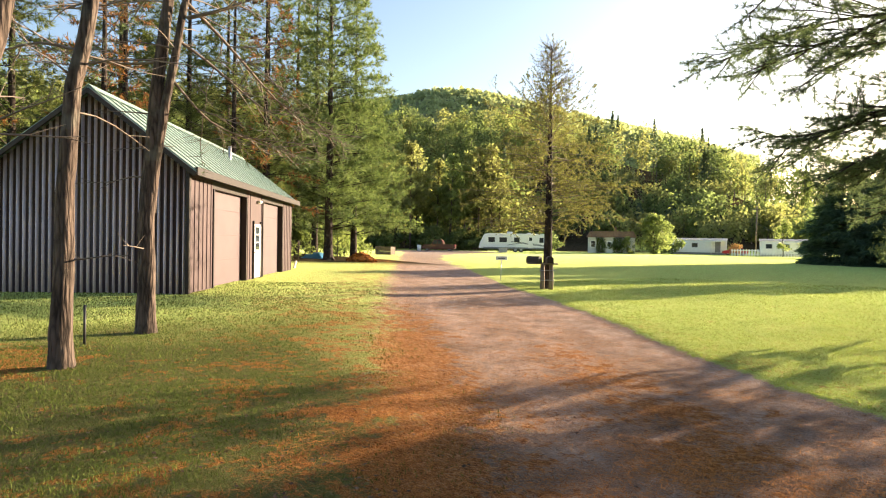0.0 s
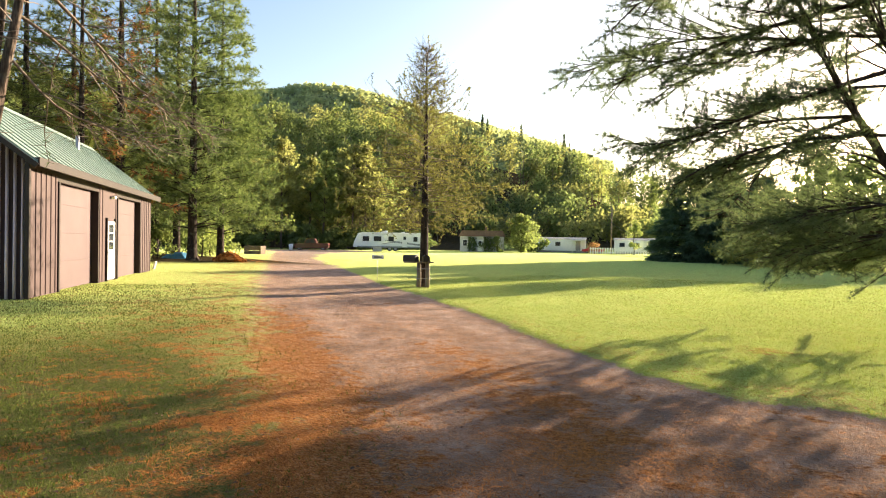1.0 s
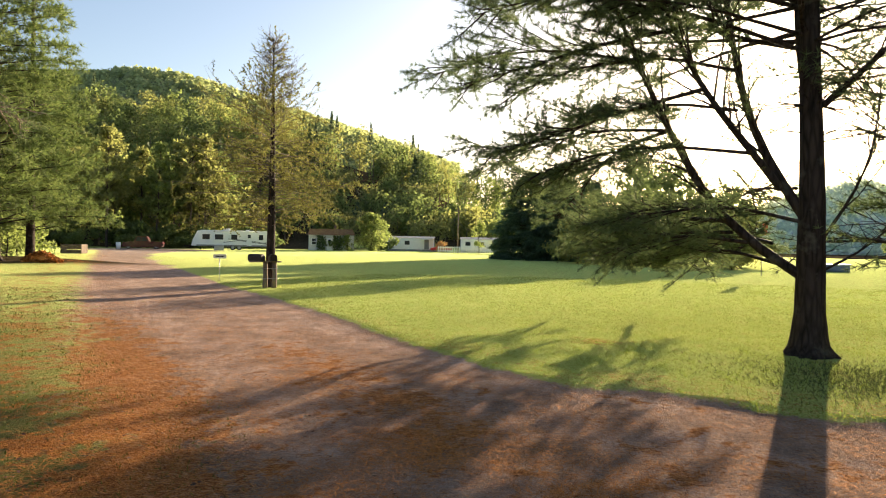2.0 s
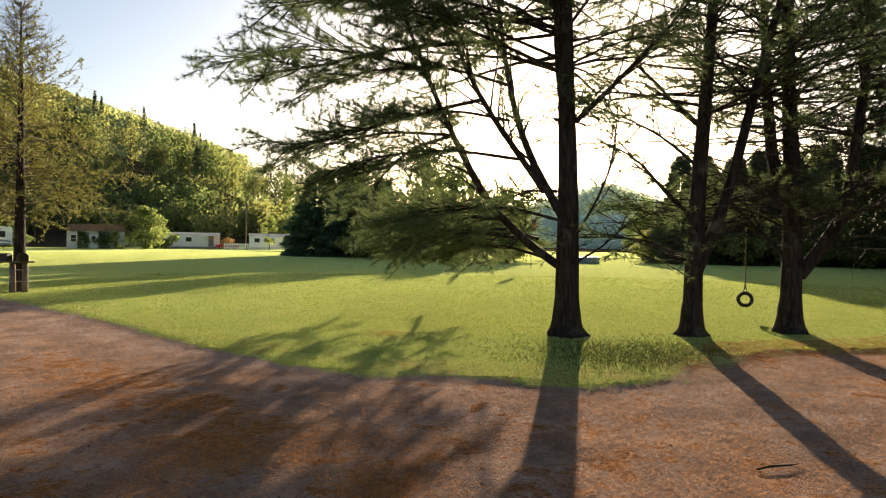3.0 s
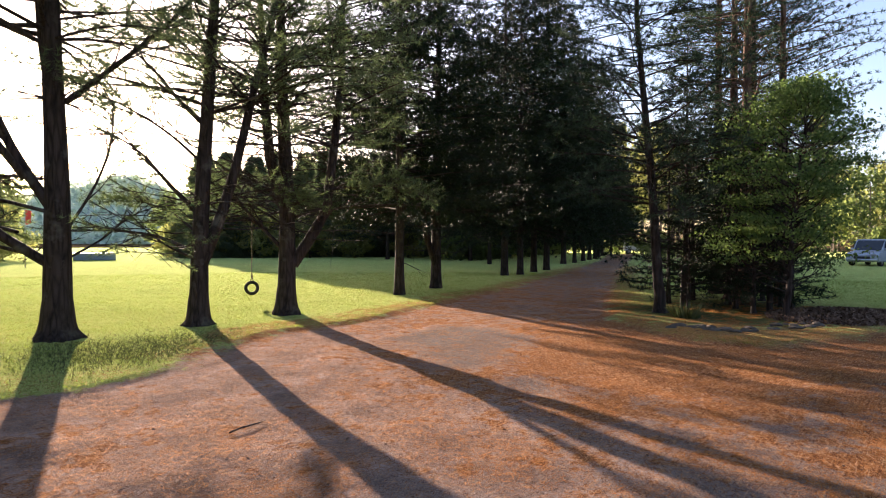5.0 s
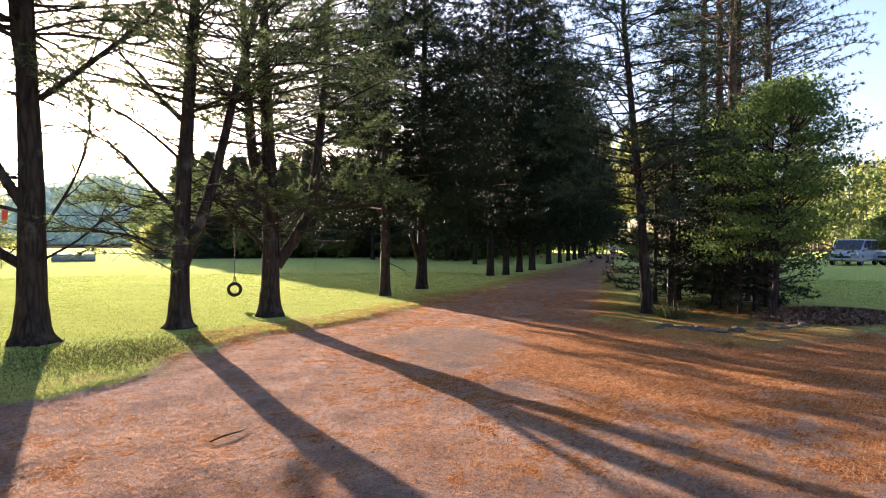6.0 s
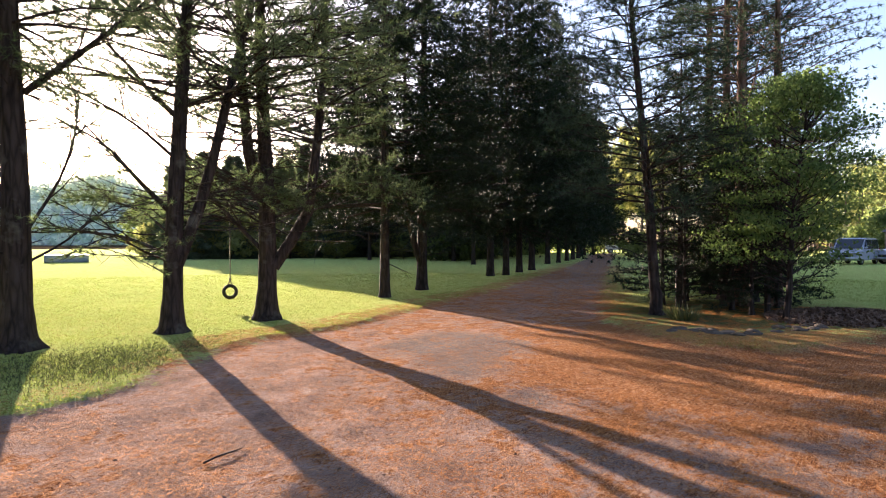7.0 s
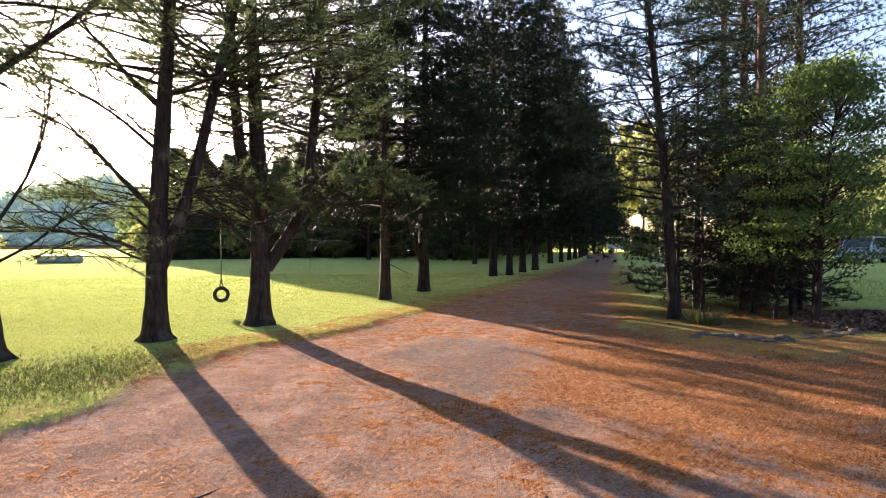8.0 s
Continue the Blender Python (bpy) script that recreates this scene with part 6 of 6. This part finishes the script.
under = broadleaf("underbrush", at(-90, 66), "low green underbrush at the wood's foot", 88, 3.4, 0.05, 0.1, 2.6, "leaf_dark", 0.4, 30, 50, "bark", "underbrush", (0, 0), 0.9, "underbrush")
for i in range(30):
    a = math.radians(rng_w.uniform(36, 80))
    d = rng_w.uniform(106, 118)
    copy_thing(under, at(-math.sin(a) * d, math.cos(a) * d, rng_w.uniform(0, 360), 0, rng_w.uniform(0.8, 1.5)))

# small things round the parked trailer
tagged(part("concrete_block", box(1.3, 0.7, 0.75, 0, 0, -0.02, 0.03), "concrete", None, "", pose(-74.5, 60.2, 0, 0, 0, 48)), "grey concrete block in front of the trailer", "block")
tagged(part("waste_bin", rod((0, 0, 0), (0, 0, 0.95), 0.28, 0.34, 12), "white_paint", None, "", pose(-84.5, 51.0, 0)), "pale round waste bin", "waste bin")


def crate():
    root = thing("crate", pose(-60.0, 32.0, 0, 0, 0, 30), "weathered wooden crate beside the drive", "crate")
    part("base", box(2.0, 1.0, 0.1, 0, 0, 0, 0.01), "wood", root)
    for y in (-0.48, 0.48):
        for z in (0.12, 0.38, 0.64):
            part("slat", box(2.0, 0.04, 0.22, 0, y, z, 0.01), "wood", root)
    for x in (-0.98, 0.98):
        part("end", box(0.04, 0.92, 0.76, x, 0, 0.1, 0.01), "wood", root)


crate()


def heap(name, m, label, category, n, spread, height, mat, size, seed, kind=""):
    """A heap of loose bits over a low mound."""
    rng = np.random.default_rng(seed)
    r = np.sqrt(rng.uniform(0, 1, n))
    a = rng.uniform(0, 6.28, n)
    p = np.stack([r * np.cos(a) * spread[0], r * np.sin(a) * spread[1], (1 - r ** 1.6) * height + rng.uniform(0, 0.06, n)], -1)
    v, q = leaves(rng, p, size, 1.0)
    bm = bmesh.new()
    bmesh.ops.create_icosphere(bm, subdivisions=3, radius=1)
    for w in bm.verts:
        k = 1 + 0.18 * noise.noise(w.co * 2.3 + Vector((seed, 0, 0)))
        w.co = Vector((w.co.x * spread[0] * 0.9 * k, w.co.y * spread[1] * 0.9 * k, max(w.co.z, -0.1) * height * 0.9 * k))
    root = thing(name, m, label, category)
    part("mound", bm, mat, root)
    tagged(part("litter", mesh_from("litter", v, q), mat, root), kind="stuff")


heap("brush_pile", pose(-39.3, 19.2, 0), "rust-brown pile of dead brush beside the drive", "brush pile", 900, (1.7, 0.8), 0.55, "straw", 0.3, 91)
heap("leaf_heap", pose(13.4, 6.3, 0), "low heap of dead leaves under the maples", "leaf heap", 4200, (1.8, 1.2), 0.1, "dead_leaf", 0.07, 92)


def tarp():
    bm = bmesh.new()
    bmesh.ops.create_grid(bm, x_segments=14, y_segments=8, size=1)
    for v in bm.verts:
        e = max(abs(v.co.x), abs(v.co.y))
        v.co = Vector((v.co.x * 1.2, v.co.y * 0.7, (1 - e ** 3) * 0.45 + 0.12 * noise.noise(v.co * 3.0) * (1 - e)))
    tagged(part("tarpaulin", bm, "blue_tarp", None, "", pose(-46.8, 18.9, 0, 0, 0, 20)), "crumpled blue tarpaulin over a low pile", "tarpaulin")


tarp()


def flag():
    root = thing("garden_flag", pose(-2.55, 40, 0), "thin pole with a small red banner behind the pines", "flag")
    part("pole", rod((0, 0, -0.1), (0, 0, 3.3), 0.025), "steel", root)
    part("banner", profile([(0, 2.3), (0.02, 3.15), (0.3, 3.1), (0.26, 2.4)], 0.02), "red", root, "red cloth banner")


flag()


def trough():
    root = thing("stock_tank", pose(0.9, 53, 0), "low blue-grey metal tank on the lawn", "tank")
    part("wall", box(2.8, 1.4, 0.5, 0, 0, 0, 0.06), "blue_grey", root)
    part("rim", box(2.9, 1.5, 0.05, 0, 0, 0.5, 0.02), "blue_grey", root)


trough()


def porch():
    root = thing("pavilion", pose(67.9, 23.2, 0, 0, 0, -25), "open pavilion with a dark shallow roof", "pavilion")
    part("roof", profile([(-3, 0), (3, 0), (0, 1.3)], 6.4, edge=0.03), "dark_trim", root, "", pose(0, 0, 2.5, 0, 0, 0))
    for x in (-2.7, 2.7):
        for y in (-2.8, 2.8):
            part("post", box(0.16, 0.16, 2.5, x, y, 0, 0.01), "wood", root)


porch()
# trees that close the view past the lane and the parked cars
for i, (x, y, s) in enumerate([(71, 62.5, 1.0), (75, 66, 1.3), (79, 69.5, 1.4), (68.5, 61.8, 0.7), (52, 41, 0.8), (57, 45.5, 0.9), (61, 49, 1.0), (67, 53, 1.1), (47, 35.5, 0.7), (70, 47, 1.2), (64, 42, 1.1), (66, 66, 1.2), (72, 60, 1.3), (76, 50, 1.3), (80, 42, 1.2), (88, 26, 1.3), (84, 18, 1.2), (90, 10, 1.4), (74, 70, 1.4), (62, 72, 1.3), (50, 74, 1.1), (56, 70, 1.2)]):
    ob = copy_thing((front2, front)[i % 2], at(x, y, 47 * i, 0, 0.75 * s))
    ob["label"] = "tall leafy tree past the end of the lane"
for i, (x, y, s) in enumerate([(66, 52, 1.2), (70, 40, 1.3), (74, 30, 1.2), (78, 20, 1.3), (60, 66, 1.2), (36, 74, 1.4), (54, 62, 1.0), (58, 68, 1.4), (48, 70, 1.3), (63, 62.5, 0.7), (55, 47, 0.8), (60, 44, 1.0), (50, 42, 0.6), (68, 64, 1.4), (84, 34, 1.5), (27.5, 42, 1.0), (31, 44.5, 1.2), (33.5, 46.5, 1.0), (37, 49, 1.2), (40, 51.5, 1.1), (43.5, 54, 1.3), (47, 56.5, 1.2), (51, 59, 1.3), (29, 46, 1.2), (35, 51, 1.3)]):
    copy_thing(under, at(x, y, 50 * i, 0, s))

# ---- the stone-edged bed ----
def stones():
    rng = np.random.default_rng(101)
    meshes = []
    for k in range(4):
        bm = bmesh.new()
        bmesh.ops.create_icosphere(bm, subdivisions=2, radius=0.5)
        for v in bm.verts:
            v.co = v.co * (1 + 0.35 * noise.noise(v.co * 2.2 + Vector((k * 5.1, 0, 0))))
            v.co.z = max(v.co.z * 0.55, -0.12)
        me = bpy.data.meshes.new("stone")
        bm.to_mesh(me)
        bm.free()
        me.materials.append(M["stone"])
        meshes.append(me)
    line = np.array([(9.55, 7.95), (9.42, 7.4), (9.42, 7.0), (9.5, 6.6), (9.75, 6.3), (10.2, 6.1), (11.1, 6.05), (12.0, 5.9)])
    p, _ = along(np.c_[line, np.zeros(8)], np.sort(rng.uniform(0, 0.99, 40)))
    for i, q in enumerate(p):
        ob = new("stone", meshes[i % 4])
        s = rng.uniform(0.06, 0.24)
        ob.matrix_world = pose(q[0] + rng.normal(0, 0.16), q[1] + rng.normal(0, 0.16), 0.0, rng.uniform(-12, 12), rng.uniform(-12, 12), rng.uniform(0, 360)) @ Matrix.Diagonal((s * 1.3, s, s * 0.8, 1))
        tagged(ob, "rough grey field stone edging the tree bed", "stone", "edging stones")


stones()


def tuft(name, m, label, category, seed, n, length, width, spread, mat, droop=0.6):
    rng = np.random.default_rng(seed)
    a, r = rng.uniform(0, 6.28, n), np.sqrt(rng.uniform(0, 1, n)) * spread
    p = np.stack([r * np.cos(a), r * np.sin(a), np.zeros(n) - 0.01], -1)
    d = np.stack([np.cos(a) * droop, np.sin(a) * droop, np.ones(n)], -1)
    v, t = blades(rng, p, d, 1, length, width, 0.25)
    tagged(part(name, mesh_from(name, v, t), mat, None, "", m), label, category)


tuft("grass_clump", pose(10.5, 7.75, 0), "clump of long narrow leaves in the tree bed", "plant", 111, 160, 0.42, 0.022, 0.22, "weed")


def bed_post():
    root = thing("post", pose(12.5, 9.35, 0, 0, 2, 20), "short dark weathered post in the tree bed", "post")
    part("shaft", box(0.16, 0.16, 0.95, 0, 0, -0.05, 0.02), "dark_trim", root)
    part("cap", box(0.19, 0.19, 0.04, 0, 0, 0.9, 0.012), "dark_trim", root)


bed_post()


def stick():
    s = Shell()
    s.tube([(-0.34, -0.1, 0.015), (-0.12, -0.02, 0.03), (0.1, 0.02, 0.03), (0.36, 0.12, 0.02)], [0.013, 0.016, 0.014, 0.006], 6, cap=True)
    s.tube([(0.1, 0.02, 0.03), (0.2, -0.02, 0.04)], [0.009, 0.004], 5)
    tagged(part("stick", s, "bark", None, "", pose(1.37, 4.86, -0.042, 0, 0, 12) @ Matrix.Scale(0.5, 4)), "short fallen stick on the dirt drive", "stick")


stick()


# ---- grass, weeds and fallen needles ----
def strew(rng, n, near, far, a0, a1):
    r = near * (far / near) ** rng.uniform(0, 1, n)
    a = np.radians(rng.uniform(a0, a1, n))
    return -np.sin(a) * r, np.cos(a) * r, r


def grass():
    rng = np.random.default_rng(121)
    x, y, r = strew(rng, 520000, 2.4, 30, -75, 98)
    sd = outline_distance(x, y, DRIVE)
    shedding = ((x + 23.0) * 0.86 - (y - 3.0) * 0.51 < -0.5) & (x < -18)
    worn = np.exp(-((x - 12.5) / 3.8) ** 2 - ((y - 7.6) / 3) ** 2)
    lumps = np.array([noise.noise((a * 0.9, b * 0.9, 1.0)) for a, b in zip(x, y)])
    verge = (y < 0.62 * -x + 2.2) & (x < -1.5)
    thin = np.where(verge, rng.normal(-1.1, 0.9, len(x)) + 1.2 * lumps, -0.05 + 0.35 * lumps)
    keep = (sd < thin) & ~shedding & (rng.uniform(0, 1, len(x)) > worn * 2.6) & (lumps > rng.uniform(-1.0, -0.1, len(x)))
    x, y, r, sd = x[keep], y[keep], r[keep], sd[keep]
    z = land(x, y, sd)
    p = np.stack([x, y, z - 0.005], -1)
    up = np.tile([[0, 0, 1.0]], (len(x), 1))
    n = len(x)
    rough = verge[keep]
    d = unit(up + rng.normal(0, 0.5, (n, 3)) * [1, 1, 0.3])
    side = unit(np.cross(d, rng.normal(0, 1, (n, 3)))) * (0.0013 + 0.0005 * r + 0.0004 * rough)[:, None]
    tip = p + d * ((0.016 + 0.0006 * r + 0.012 * rough) * rng.uniform(0.5, 1.5, n))[:, None]
    for sel, mat, label in ((~rough, "grass", "short mown lawn grass in yellow-green tufts"), (rough, "shaded_rough_grass", "rough grass with dead leaves along the drive, shade put into its colour")):
        v = np.stack([(p - side)[sel], (p + side)[sel], tip[sel]], 1).reshape(-1, 3)
        tagged(part("grass", mesh_from("grass", v, np.arange(len(v)).reshape(-1, 3)), mat), label, "grass", "", "stuff")


grass()


def weeds():
    rng = np.random.default_rng(122)
    n = 5200
    x, y = rng.normal(1.0, 0.95, n), rng.normal(8.9, 0.75, n)
    sd = outline_distance(x, y, DRIVE)
    k = sd < -0.2 + 0.25 * rng.normal(0, 0.5, n)
    x, y, sd = x[k], y[k], sd[k]
    p = np.stack([x, y, land(x, y, sd)], -1)
    v, t = blades(rng, p, np.tile([[0, 0, 1.0]], (len(x), 1)), 2, 0.06, 0.007, 0.7)
    tagged(part("weeds", mesh_from("weeds", v, t), "weed"), "straggling green weeds between the pine trunks", "weeds", "", "stuff")


weeds()


def fallen_needles():
    rng = np.random.default_rng(123)
    x, y, r = strew(rng, 560000, 2.0, 18, -70, 95)
    dens = np.maximum.reduce([np.exp(-((x - 8.2) / 5.5) ** 2 - ((y - 5.5) / 4.5) ** 2), 0.9 * np.exp(-((y - 3.2 + 0.55 * x) / 1.1) ** 2) * (x < -1), 0.35 * np.ones_like(x)])
    lumps = np.array([noise.noise((a * 1.3, b * 1.3, 7.0)) for a, b in zip(x, y)])
    sd = outline_distance(x, y, DRIVE)
    k = (rng.uniform(0, 1, len(x)) < dens * np.clip(0.45 + 1.3 * lumps, 0.05, 1)) & (sd > -0.8)
    x, y, sd, r = x[k], y[k], sd[k], r[k]
    n = len(x)
    p = np.stack([x, y, land(x, y, sd) + 0.006], -1)
    a = rng.uniform(0, 6.28, n)
    d = np.stack([np.cos(a), np.sin(a), rng.uniform(-0.04, 0.16, n)], -1)
    side = np.stack([-np.sin(a), np.cos(a), np.zeros(n)], -1) * (0.001 + 0.0003 * r)[:, None]
    v = np.stack([p - side, p + side, p + d * rng.uniform(0.06, 0.13, (n, 1))], 1).reshape(-1, 3)
    tagged(part("fallen_needles", mesh_from("fallen_needles", v, np.arange(3 * n).reshape(-1, 3)), "straw"), "dry orange pine needles scattered over dirt", "needles", "", "stuff")


fallen_needles()


def fallen_leaves():
    rng = np.random.default_rng(124)
    x, y, r = strew(rng, 2600, 2.6, 14, -70, 95)
    k = (y < 0.62 * -x + 2.2) & (x < -1.5) | (rng.uniform(0, 1, len(x)) < 0.25)
    x, y = x[k], y[k]
    sd = outline_distance(x, y, DRIVE)
    p = np.stack([x, y, land(x, y, sd) + 0.012], -1)
    v, q = leaves(rng, p, 0.035, 6)
    tagged(part("fallen_leaves", mesh_from("fallen_leaves", v, q), "dead_leaf"), "small dry brown leaves scattered on the ground", "leaves", "", "stuff")


fallen_leaves()
